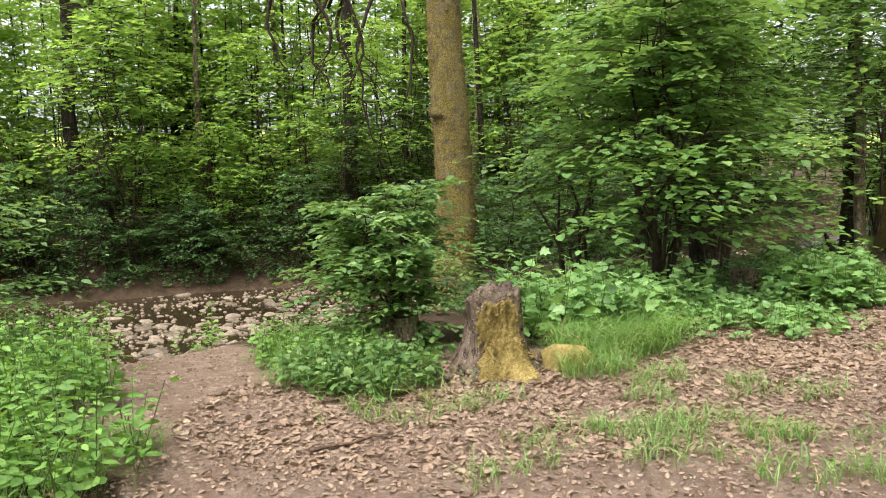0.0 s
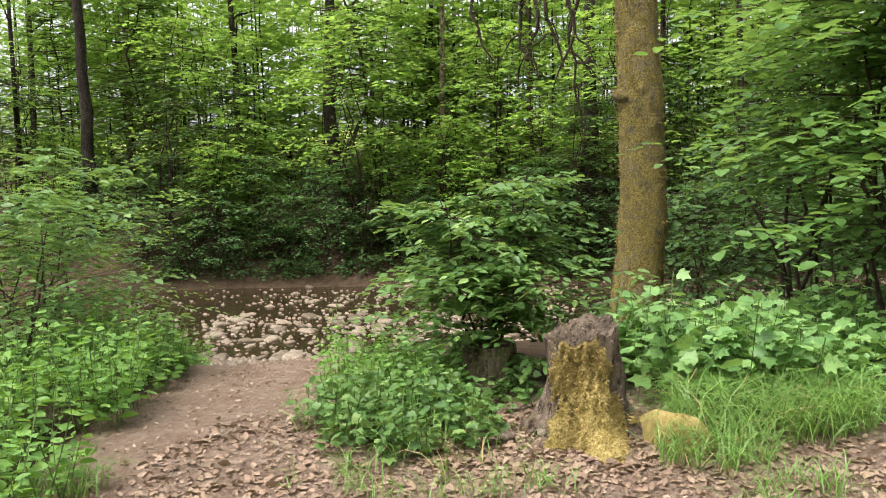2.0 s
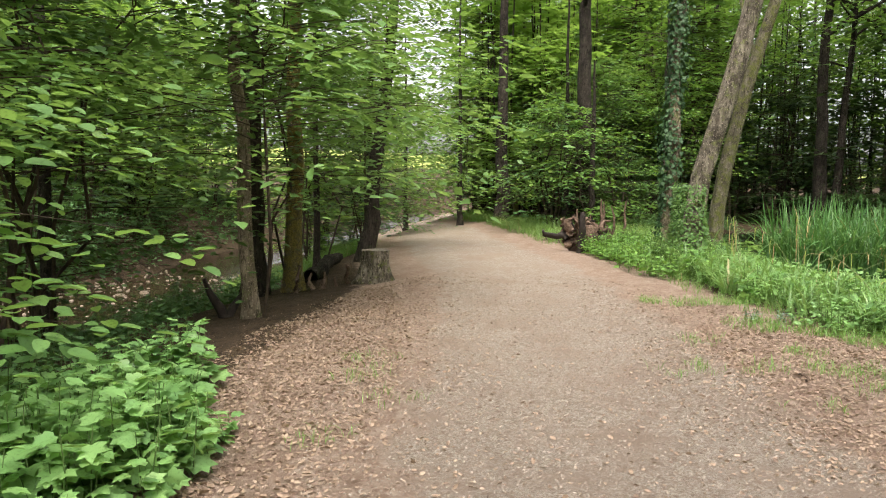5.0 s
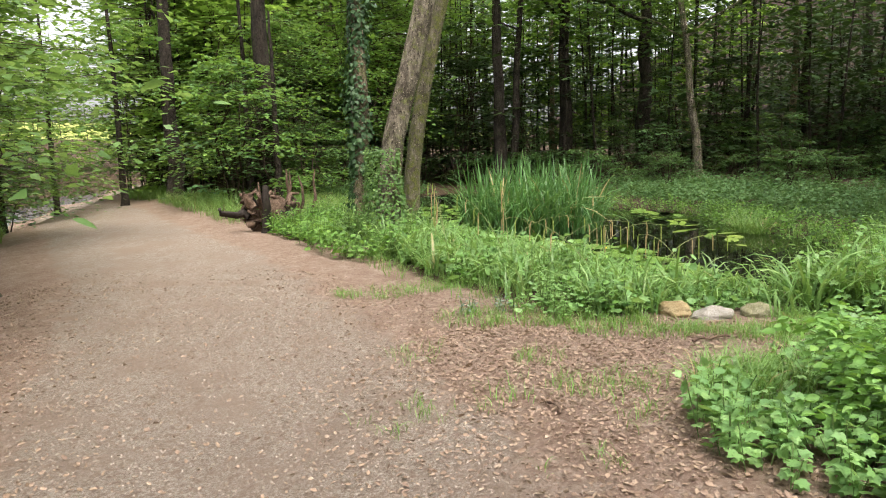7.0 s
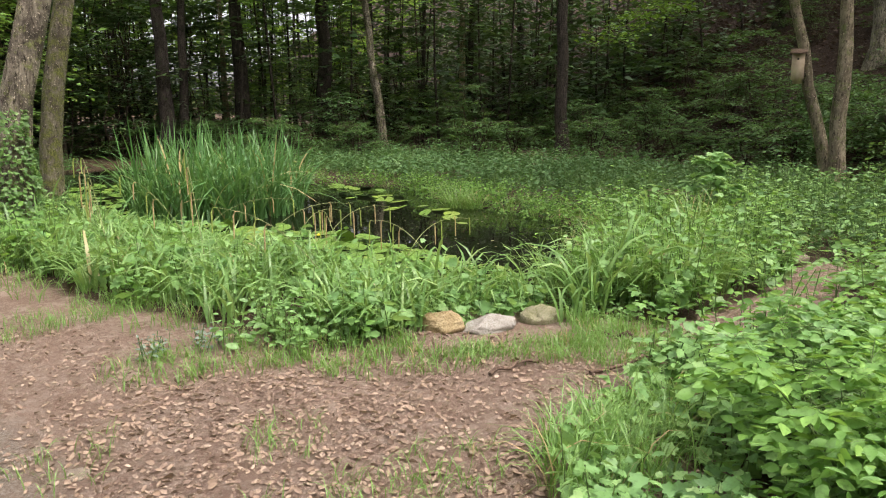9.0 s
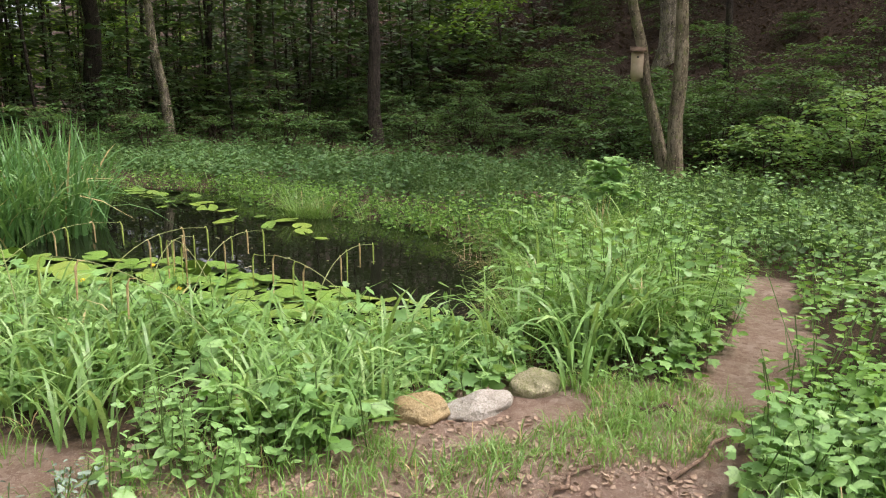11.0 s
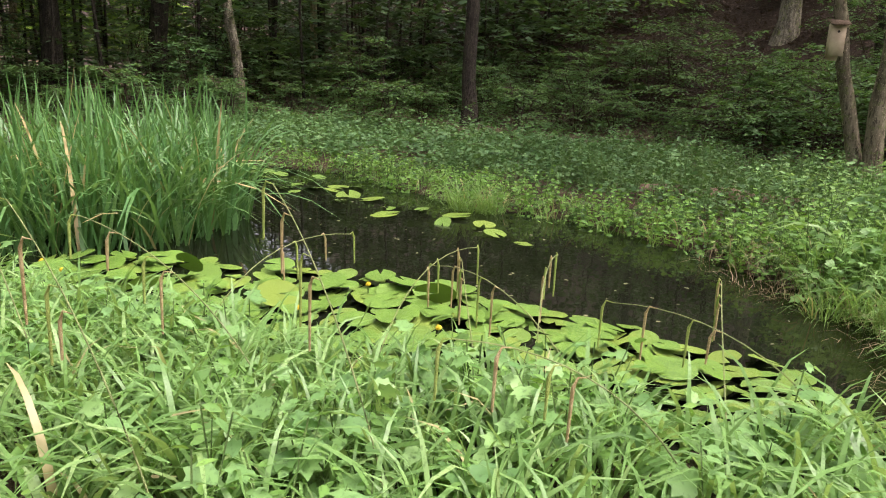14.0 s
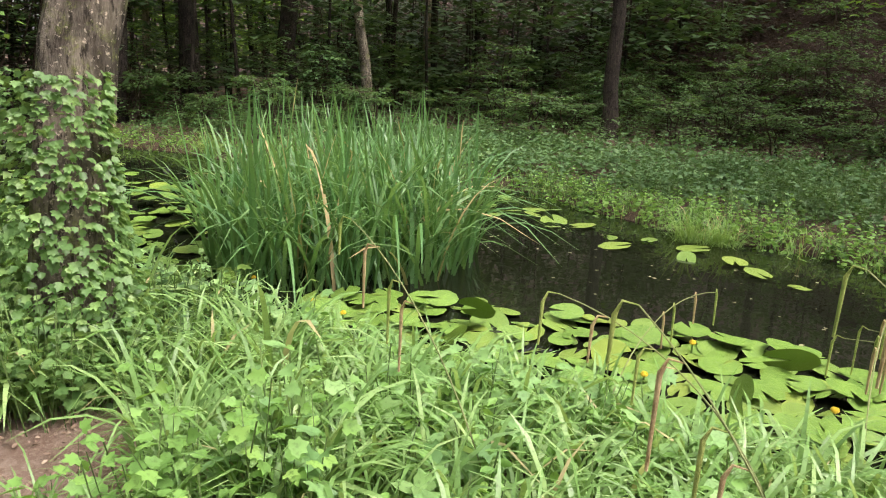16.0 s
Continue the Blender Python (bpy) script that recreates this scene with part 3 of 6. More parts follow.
def trunk_parts(ob, h, r, bark, lean=(0, 0), limbs=4, crown=None, crown_z=5.5, crown_r=2.6, n=420, leaf=0.2, flare=1.5, leaf_mat=L_CROWN, sides=10, bow=(0, 0), rings=14):
    """A tapered, slightly crooked trunk with a root flare, a few limbs and a loose crown."""
    s = np.linspace(0, 1, rings) ** 1.3
    p = np.stack([lean[0] * h * s + bow[0] * np.sin(np.pi * s), lean[1] * h * s + bow[1] * np.sin(np.pi * s), h * s], -1)
    p[1:-1, :2] += rng.normal(size=(rings - 2, 2)) * r * 0.16
    p[0, 2] = -0.25
    rad = r * (1 - 0.75 * s) * (1 + (flare - 1) * np.exp(-np.maximum(p[:, 2], 0) / (1.2 * r)))
    part("trunk", tube(p, rad, sides, 0.035), bark, ob, smooth=True)
    if not limbs:
        return ob
    tips = []
    for i in range(limbs):
        u = rng.uniform(0.45, 0.95)
        k = np.interp(u, s, np.arange(rings))
        o = p[int(k)]
        a = 2 * np.pi * (i + rng.uniform(-0.3, 0.3)) / limbs
        e = o + np.array([math.cos(a), math.sin(a), rng.uniform(0.1, 0.7)]) * crown_r * rng.uniform(0.6, 1.0)
        part("limb", tube(bent(o, e, 6, 0.2, 0.06), np.linspace(r * 0.3, r * 0.06, 6), 5), bark, ob)
        tips.append((o + e) / 2)
        tips.append(e)
    if n:
        tips = np.array(tips + [p[-1], p[-2], p[-3]])
        c = tips[rng.integers(len(tips), size=n // 9)]
        c = c + rng.normal(size=c.shape) * [crown_r * 0.34, crown_r * 0.34, crown_r * 0.26]
        c[:, 2] = np.maximum(c[:, 2], crown_z - 0.6 + rng.uniform(0, 1, len(c)))
        pos = np.repeat(c, 9, 0) + rng.normal(size=(len(c) * 9, 3)) * [0.34, 0.34, 0.08]
        ax = circle(len(pos)) + [0, 0, -0.15]
        part("crown", [leaves(RHOMB, pos, ax, np.array([0, 0, 1.0]) + rng.normal(size=pos.shape) * 0.4, leaf * rng.uniform(0.6, 1.2, len(pos)))], leaf_mat, ob)
    return ob


def at_place(x, y, turn=0.0, size=1.0, lift=0.0):
    return pose(x, y, float(land(x, y)) + lift, 0, 0, turn) @ Matrix.Scale(size, 4)


# the mossy beech beside the stream path
beech = thing("beech_tree", "tall beech trunk furred with yellow-green moss beside the stream", "tree", m=pose(0.72, 8.52, -0.32))
s = np.linspace(0, 1, 30)
bz = 8.5 * s - 0.3
bx = 0.16 * np.sin(bz * 0.9) * np.exp(-bz / 3) + 0.012 * bz
p = np.stack([bx, 0.02 * bz, bz], -1)
rad = (0.285 - 0.012 * bz) * (1 + 0.35 * np.exp(-(bz + 0.3) / 0.3)) + 0.035 * np.exp(-((bz - 2.72) ** 2) / 0.01) + 0.015 * np.exp(-((bz - 1.2) ** 2) / 0.05)
beech_trunk = part("trunk", tube(p, rad, 18, 0.03), BARK_MOSSY, beech, smooth=True)
ba, bu = rng.uniform(0, 2 * np.pi, 15000), rng.uniform(0, 16, 15000)
tuf = np.sin(3 * ba + 1.3 * bu) + np.sin(5 * ba - 2.9 * bu + 1) + 0.8 * np.sin(9 * bu) + 0.7 * rng.normal(size=15000) > 0.0
ba, bu = ba[tuf], bu[tuf]
bi = bu.astype(int)
bw = (bu - bi)[:, None]
mid = p[bi] * (1 - bw) + p[bi + 1] * bw
brad = rad[bi] * (1 - bw[:, 0]) + rad[bi + 1] * bw[:, 0]
bout = np.stack([np.cos(ba), np.sin(ba), 0 * ba], -1)
tagged(part("moss_fur", [leaves(RHOMB, mid + bout * (brad * 1.0)[:, None], bout * 0.5 + rng.normal(size=bout.shape) * 0.6, bout + [0, 0, 0.4] + rng.normal(size=bout.shape) * 0.5, rng.uniform(0.012, 0.032, len(ba)))], MOSS_DULL, beech_trunk, "furry olive moss"), kind="stuff")
kn = stone_mesh("knot", BARK_MOSSY, 1.0, 3)
k1 = part("knot", kn, None, beech_trunk)
k1.matrix_basis = pose(-0.12, -0.06, 2.66, 10, 10, 0) @ Matrix.Diagonal((0.3, 0.26, 0.2, 1))
limb = tube(bent((0, 0, 5.6), (-1.3, 5.4, 5.3), 9, 0.7, 0.06), np.linspace(0.09, 0.035, 9), 6, 0.05)
for i in range(7):
    o = np.array([-1.05, 4.4, 5.5]) + np.array([rng.uniform(-1.3, 0.9), rng.uniform(-0.5, 0.5), rng.uniform(-0.2, 0.3)])
    q = o + np.stack([0.45 * (1 if i % 2 else -1) * np.sin(np.linspace(0.2, 2.9, 8)) + rng.normal(size=8) * 0.05, 0.03 * np.arange(8), -np.linspace(0, rng.uniform(1.8, 3.0), 8)], -1)
    hang = tube(q, np.linspace(0.045, 0.012, 8), 5, 0.1)
    for j in range(3):
        m_ = q[2 + 2 * j - (j == 2)]
        hang += tube(bent(m_, m_ + [rng.uniform(-0.5, 0.5), rng.uniform(-0.2, 0.2), -rng.uniform(0.25, 0.7)], 5, 0.12, 0.03), np.linspace(0.02, 0.008, 5), 4)
    part("hanging_twig", hang, TWIG, beech, "dark bare twig hanging down")
part("limb", limb, BARK_DARK, beech)
c = np.array([-1.0, 5.0, 5.0]) + rng.normal(size=(150, 3)) * [1.6, 1.3, 0.7]
pos = np.repeat(c, 9, 0) + rng.normal(size=(1350, 3)) * [0.28, 0.28, 0.07]
part("foliage", [leaves(OVATE, pos, circle(1350) + [0, 0, -0.2], np.array([0, 0, 1.0]) + rng.normal(size=(1350, 3)) * 0.35, 0.09 * rng.uniform(0.7, 1.2, 1350))], L_HORN, beech)


# the mossy stump
def stump(ob, h, r, top_mat, side_mat, roots=5, cut=0.016):
    n, sides = 9, 22
    z = np.linspace(-0.08, h, n)
    a = np.linspace(0, 2 * np.pi, sides, endpoint=False)
    fl = 1 + 0.42 * np.exp(-np.maximum(z, 0) / (0.3 * h))
    lob = 1 + 0.10 * np.cos(roots * a + 0.7) + rng.normal(size=sides) * 0.03
    rr = r * fl[:, None] * (1 + (lob[None] - 1) * (0.6 + 1.6 * np.exp(-np.maximum(z, 0) / 0.2))[:, None]) + rng.normal(size=(n, sides)) * 0.008
    v = np.stack([rr * np.cos(a), rr * np.sin(a), np.repeat(z[:, None], sides, 1) + (z == z[-1])[:, None] * rng.normal(size=sides) * cut * 0.4], -1)
    i, j = np.meshgrid(np.arange(n - 1), np.arange(sides), indexing="ij")
    k = (j + 1) % sides
    f = np.stack([i * sides + j, i * sides + k, (i + 1) * sides + k, (i + 1) * sides + j], -1).reshape(-1, 4)
    part("trunk", [(v.reshape(-1, 3), f)], side_mat, ob, smooth=True)
    ring = v[-1]
    inner = ring * [0.86, 0.86, 1] - [0, 0, 0.012]
    cen = np.array([[0, 0, h - 0.015]])
    top = [(np.vstack([ring, inner]), [(q, (q + 1) % sides, sides + (q + 1) % sides, sides + q) for q in range(sides)]),
           (np.vstack([inner, cen]), [(q, (q + 1) % sides, sides) for q in range(sides)])]
    part("cut_face", top, top_mat, ob, "grey weathered sawn face")
    for q in range(roots):
        b = 2 * np.pi * q / roots + rng.uniform(-0.3, 0.3)
        e = np.array([math.cos(b), math.sin(b), 0]) * r * rng.uniform(1.6, 2.0)
        part("root", tube(bent(np.array([e[0] * 0.38, e[1] * 0.38, h * 0.1]), e + [0, 0, -0.09], 6, -0.02, 0.012), np.linspace(r * 0.42, r * 0.16, 6), 8, 0.06), side_mat, ob, smooth=True)
    return ob


def buttress(a, z):
    """How far the old stump's skin stands from its axis, by direction and height."""
    r = 0.198 * (1 + 0.16 * np.exp(-np.maximum(z, 0) / 0.25))
    for ang, amp, wid, fall in ((-1.62, 0.36, 0.11, 0.17), (-2.45, 0.20, 0.10, 0.15), (-0.75, 0.16, 0.10, 0.13), (0.5, 0.18, 0.16, 0.14), (1.9, 0.2, 0.2, 0.14), (3.0, 0.15, 0.14, 0.12)):
        gap = np.angle(np.exp(1j * (a - ang)))
        r = r + amp * np.exp(-np.maximum(z, 0) / fall) * np.exp(-(gap**2) / wid)
    grain = 0.006 * np.sin(17 * a + 2 * np.sin(5 * z)) + 0.005 * np.sin(31 * a + 4 * z)
    return r + grain + 0.012 * np.sin(3 * a + 9 * z) + 0.008 * np.sin(5 * a - 14 * z + 1)


def stump_skin(a, s_, out=0.0):
    top = 0.575 + 0.045 * np.cos(a - 0.1) + 0.012 * np.sin(7 * a) + 0.009 * np.sin(13 * a + 1)
    z = -0.08 + (top + 0.08) * s_
    r = buttress(a, z) + out
    return np.stack([r * np.cos(a), r * np.sin(a), z], -1)


mossy = thing("tree_stump", "sawn tree stump overgrown with thick yellow moss among dead leaves", "tree stump", m=pose(0.14, 3.9, 0.0, 3, -2, 20))
na, nz = 64, 30
SA, SS = np.meshgrid(np.linspace(0, 2 * np.pi, na, endpoint=False), np.linspace(0, 1, nz), indexing="ij")
i, j = np.meshgrid(np.arange(na), np.arange(nz - 1), indexing="ij")
k = (i + 1) % na
skin = stump_skin(SA, SS)
skin_f = np.stack([i * nz + j, k * nz + j, k * nz + j + 1, i * nz + j + 1], -1).reshape(-1, 4)
stump_trunk = part("trunk", [(skin.reshape(-1, 3), skin_f)], BARK_STUMP, mossy, smooth=True)
rim = skin[:, -1]
worn = rim * [0.84, 0.84, 1] - [0, 0, 0.02]
hollow = rim * [0.45, 0.45, 1] - [0, 0, 0.055] + rng.normal(size=rim.shape) * 0.006
face = [(np.vstack([p_, q_]), [(c_, (c_ + 1) % na, na + (c_ + 1) % na, na + c_) for c_ in range(na)]) for p_, q_ in ((rim, worn), (worn, hollow))]
face.append((np.vstack([hollow, [[0, 0, 0.5]]]), [(c_, (c_ + 1) % na, na) for c_ in range(na)]))
part("cut_face", face, BARK_STUMP, mossy, "grey weathered sawn face", smooth=True)
MA, MS = np.meshgrid(np.linspace(-3.1, -0.55, 72), np.linspace(0.02, 0.99, 44), indexing="ij")
lump = 0.5 + 0.22 * np.sin(11 * MA + 3 * np.sin(7 * MS)) + 0.2 * np.sin(17 * MS + 4 * MA) + 0.16 * np.sin(29 * MA - 23 * MS) + 0.12 * rng.normal(size=MA.shape)
cover = 1.15 - ((MA + 2.05 - 0.5 * (1 - MS)) / 0.88) ** 2 - 0.35 * np.maximum(MS - 0.72, 0) / 0.28 + 0.85 * (lump - 0.5) - 0.35 * np.exp(-((MA + 1.25) ** 2) / 0.05) * (MS > 0.5)
pad_skin = stump_skin(MA, MS, np.where(cover > 0.4, 0.006 + 0.024 * np.clip(lump, 0, 1.2), -0.01))
i, j = np.meshgrid(np.arange(71), np.arange(43), indexing="ij")
held = (cover[:-1, :-1] + cover[1:, 1:]) / 2 > 0.42
part("moss_mat", [(pad_skin.reshape(-1, 3), np.stack([i * 44 + j, (i + 1) * 44 + j, (i + 1) * 44 + j + 1, i * 44 + j + 1], -1)[held])], MOSS, stump_trunk, "thick yellow-green moss", smooth=True)
pick = rng.integers(held.sum(), size=11000)
fi, fj = i[held][pick], j[held][pick]
w = rng.uniform(size=(len(pick), 1))
base = pad_skin[fi, fj] * w + pad_skin[fi + 1, fj + 1] * (1 - w)
outw = unit(base * [1, 1, 0.0]) + [0, 0, 0.5]
tagged(part("moss_fur", [leaves(RHOMB, base, outw * 0.7 + rng.normal(size=base.shape) * 0.7, outw + rng.normal(size=base.shape) * 0.6, rng.uniform(0.007, 0.019, len(base)))], MOSS, stump_trunk), kind="stuff")

for x, y, sc, lab in ((0.62, 3.55, 0.32, "low root hump covered in yellow moss beside the stump"),):
    me = stone_mesh("moss_hump", MOSS, 0.55, 5)
    ob = tagged(new("mossy_root", me), lab, "root")
    ob.matrix_basis = at_place(x, y, -40, 1, 0.06) @ Matrix.Diagonal((0.46, 0.2, 0.5, 1))

dark = thing("dead_stump", "dark decaying tree stump half hidden by a leafy bush", "tree stump", m=at_place(-0.5, 4.65, 40))
stump(dark, 0.34, 0.17, DEADWOOD, BARK_BROWN, 4)
bush = thing("hornbeam_bush", "dense bushy hornbeam regrowth over a dead stump", "bush", m=at_place(-0.52, 4.85))
shrub_parts(bush, 1.55, 0.86, 10, 165, 5, 7, 0.092, OVATE, L_BUSH, low=0.12, thick=0.014, flat=0.28, rise=0.34)

# the hazel over the stream bank, and its neighbours
hazel = thing("hazel_bush", "large spreading hazel bush with broad pale leaves above the stream bank", "bush", m=at_place(2.8, 6.4))
shrub_parts(hazel, 4.0, 1.9, 11, 185, 6, 8, 0.125, ROUND, L_HAZEL, low=0.19, thick=0.024, flat=0.18, rise=0.16)
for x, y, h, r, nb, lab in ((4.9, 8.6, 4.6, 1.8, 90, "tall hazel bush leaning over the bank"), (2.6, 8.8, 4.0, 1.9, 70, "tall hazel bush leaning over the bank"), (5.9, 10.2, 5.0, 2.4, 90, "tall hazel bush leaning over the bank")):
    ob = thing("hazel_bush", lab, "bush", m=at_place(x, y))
    # the bushes further back take the dark leaf as painted shade
    shrub_parts(ob, h, r, 7, nb, 6, 6, 0.13, OVATE, L_HAZEL if y < 8.7 else L_SHORE_SHADE, low=0.42 if y < 8.7 else 0.15, thick=0.026, flat=0.3, rise=0.15)
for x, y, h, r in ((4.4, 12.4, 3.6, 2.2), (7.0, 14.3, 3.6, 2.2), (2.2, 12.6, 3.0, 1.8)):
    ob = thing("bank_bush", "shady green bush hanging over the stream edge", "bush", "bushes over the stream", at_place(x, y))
    shrub_parts(ob, h, r, 6, 95, 5, 5, 0.13, ROUND, L_SHORE_SHADE, low=0.06, thick=0.022, flat=0.35, rise=0.15)
left = thing("hornbeam_sapling", "leafy hornbeam sapling arching over the nettles", "sapling", m=at_place(-4.5, 4.9))
shrub_parts(left, 1.9, 1.5, 8, 80, 6, 8, 0.095, OVATE, L_BUSH, low=0.22, thick=0.012, flat=0.22, rise=0.28)
left = thing("hornbeam_sapling", "leafy hornbeam sapling beside the stream", "sapling", m=at_place(-5.6, 7.0))
shrub_parts(left, 2.0, 1.3, 6, 70, 5, 6, 0.085, OVATE, L_HORN, low=0.2, thick=0.012, rise=0.4)


# low leafy growth, plant by plant too many to count
def clump(x, y):
    """Uneven growth: roughly 0 to 1 over the plan."""
    return 0.5 + 0.22 * np.sin(3.1 * x + 1.7 * np.sin(1.3 * y)) + 0.18 * np.sin(4.3 * y + 2.1 * np.sin(0.9 * x)) + 0.14 * np.sin(9 * x + 5 * y)


def herbs(name, label, x, y, height, leaf, shape, material, per=7, flat=0.4, spread_r=0.6):
    ok = rng.uniform(size=len(x)) < 0.35 + clump(x, y)
    x, y = x[ok], y[ok]
    n = len(x)
    h = height * rng.uniform(0.5, 1.15, n) * (0.45 + 0.95 * clump(x, y))
    foot = on_land(x, y)
    lean = rng.normal(size=(n, 2)) * 0.18
    k = np.tile(np.linspace(0.25, 1, per), n)
    hh = np.repeat(h, per) * k
    f = np.repeat(foot, per, 0)
    pos = f + np.stack([np.repeat(lean[:, 0], per) * hh, np.repeat(lean[:, 1], per) * hh, hh], -1)
    ax = circle(len(pos)) + np.stack([0 * k, 0 * k, rng.uniform(-0.35, 0.35, len(k))], -1)
    size = leaf * rng.uniform(0.6, 1.2, len(k)) * (1.15 - 0.5 * k)
    pos = pos + ax * (size * spread_r * rng.uniform(0, 1, len(k)))[:, None]
    nrm = np.array([0, 0, 1.0]) + rng.normal(size=pos.shape) * (flat + 0.1)
    ob = tagged(new(name, mesh_from(name, [leaves(shape, pos, ax, nrm, size)], material)), label, "undergrowth", kind="stuff")
    top = foot + np.stack([lean[:, 0] * h, lean[:, 1] * h, h], -1)
    sd = circle(n) * 0.003
    v = np.stack([foot - sd, foot + sd, top + sd, top - sd], 1).reshape(-1, 3)
    part("stalks", [(v, (np.arange(n) * 4)[:, None] + np.arange(4))], STEM_GREEN, ob)
    return ob


def grass(name, label, x, y, length, width, material, droop=(0.3, 1.0), tuft=6):
    x, y = np.repeat(x, tuft) + rng.normal(size=len(x) * tuft) * 0.035, np.repeat(y, tuft) + rng.normal(size=len(y) * tuft) * 0.035
    n = len(x)
    v = blades(on_land(x, y, -0.01), circle(n), length * rng.uniform(0.45, 1.1, n), np.full(n, width) * rng.uniform(0.7, 1.2, n), rng.uniform(*droop, n), 4)
    return tagged(new(name, mesh_from(name, [v], material)), label, "grass", kind="stuff")


def blob(n, cx, cy, rx, ry, turn=0.0):
    a, r = rng.uniform(0, 2 * np.pi, n), np.sqrt(rng.uniform(0, 1, n))
    u, v = rx * r * np.cos(a), ry * r * np.sin(a)
    c, s_ = math.cos(turn), math.sin(turn)
    return cx + c * u - s_ * v, cy + s_ * u + c * v


def off_path(x, y, gap=0.0):
    w = 2.0 + 0.9 * np.exp(-((x - 8.5) ** 2 + (y - 4.0) ** 2) / 8)
    ok = (line_gap(x, y, CORE) > w + gap) & (line_gap(x, y, SIDE_PATH) > 0.2) & (line_gap(x, y, STREAM_PATH) > 0.62) & (pond_depth(x, y) < 0.1) & (np.hypot(x - 11.15, y - 2.4) > 0.52) & (np.hypot(x - 14.75, y - 7.05) > 0.5)
    return x[ok], y[ok]


def thin_corner(x, y):
    """Sparser growth where the water shows through at the corner of the near shore."""
    ok = (np.hypot(x - 12.35, y - 2.45) > 0.85) | (rng.uniform(size=len(x)) < 0.2)
    return x[ok], y[ok]


herbs("nettle_patch", "dense bright green nettles beside the stream path", *off_path(*blob(2300, -4.1, 3.2, 2.2, 2.6)), 0.5, 0.095, OVATE, L_NETTLE, 8)
herbs("nettle_patch", "bright green nettles on the bank", *off_path(*blob(700, -4.2, 6.6, 2.0, 1.6)), 0.4, 0.09, OVATE, L_NETTLE, 7)
herbs("ivy_patch", "low dark ivy and herbs around the dead stump", *np.concatenate([blob(170, -0.95, 4.0, 0.75, 0.42, 0.9), blob(60, -0.75, 3.45, 0.5, 0.25, 0.5), blob(80, -0.6, 4.4, 0.6, 0.3)], 1), 0.25, 0.075, LOBED, L_BUSH, 7)
grass("grass_tuft_field", "thin grass between the ivy leaves", *np.concatenate([blob(26, -1.1, 3.75, 0.6, 0.35), blob(16, -0.55, 3.25, 0.5, 0.3)], 1), 0.3, 0.006, L_GRASS, (0.6, 1.15), tuft=6)
herbs("ivy_patch", "low dark ivy and herbs beside the bush", *blob(380, -1.15, 4.9, 0.6, 0.95), 0.28, 0.075, OVATE, L_NETTLE, 7)
herbs("raspberry_patch", "raspberry canes with pale lobed leaves behind the stump", *blob(230, 1.15, 4.75, 0.85, 0.6), 0.55, 0.13, LOBED, L_RASP, 8)
herbs("raspberry_patch", "raspberry canes with pale leaves on the bank", *blob(150, 1.9, 5.4, 1.0, 0.7), 0.5, 0.125, LOBED, L_RASP, 7)
herbs("bramble_patch", "low brambles spreading over dead leaves", *np.concatenate([blob(120, 2.9, 4.75, 0.9, 0.4), blob(70, 2.7, 4.4, 1.2, 0.5)], 1), 0.2, 0.09, LOBED, L_RASP, 5)
herbs("butterbur_patch", "patch of broad pale leaves at the path edge", *blob(330, 4.4, 5.55, 0.95, 0.5, 0.55), 0.45, 0.15, LOBED, L_RASP, 6, 0.25)
herbs("butterbur_patch", "patch of broad pale leaves on the bank", *blob(230, 5.0, 6.4, 0.8, 0.5, 0.6), 0.4, 0.14, LOBED, L_RASP, 6, 0.25)
herbs("bramble_patch", "brambles with pale leaves under the hazel bush", *np.concatenate([blob(55, 3.4, 5.3, 0.9, 0.4, 0.3), blob(50, 4.6, 5.3, 0.8, 0.3, 0.5)], 1), 0.3, 0.12, LOBED, L_RASP, 6)
low_stump = thing("tree_stump", "low rotten stump with orange-brown moss beneath the hazel bush", "tree stump", m=at_place(3.78, 6.15, 30))
stump(low_stump, 0.34, 0.16, DEADWOOD, BARK_STUMP, 4)
herbs("bank_herbs", "dark herbs on the stream bank", *np.concatenate([blob(260, 3.2, 6.1, 1.3, 0.6, 0.2), blob(900, 3.5, 8.2, 3.6, 1.4, 0.3)], 1), 0.3, 0.1, OVATE, L_DARK, 6)
bank_x = rng.uniform(-12, 14, 3000)
herbs("bank_herbs", "dark herbs on the far stream bank", bank_x, np.interp(bank_x, FAR_X, FAR_Y) + rng.uniform(0.1, 2.4, 3000) ** 1.0, 0.42, 0.15, RHOMB, L_DARK, 7)
herbs("bank_herbs", "dark herbs on the near stream bank", *blob(1100, 7.6, 12.1, 4.2, 1.3, 0.42), 0.4, 0.12, OVATE, L_DARK, 6)
bank_x = rng.uniform(6, 27, 2600)
herbs("bank_herbs", "dark herbs under the trees across the stream", bank_x, np.interp(bank_x, FAR_X, FAR_Y) + rng.uniform(0.1, 7.0, 2600), 0.7, 0.2, RHOMB, L_DARK, 7)
grass("grass_tuft_field", "long soft green grass beside the stump", *blob(190, 1.2, 4.0, 0.62, 0.42, 0.4), 0.52, 0.008, L_GRASS, (0.6, 1.15), tuft=9)
grass("grass_tuft_field", "long soft green grass beside the stump", *blob(45, 0.8, 3.45, 0.3, 0.2), 0.36, 0.007, L_GRASS, (0.6, 1.15), tuft=8)
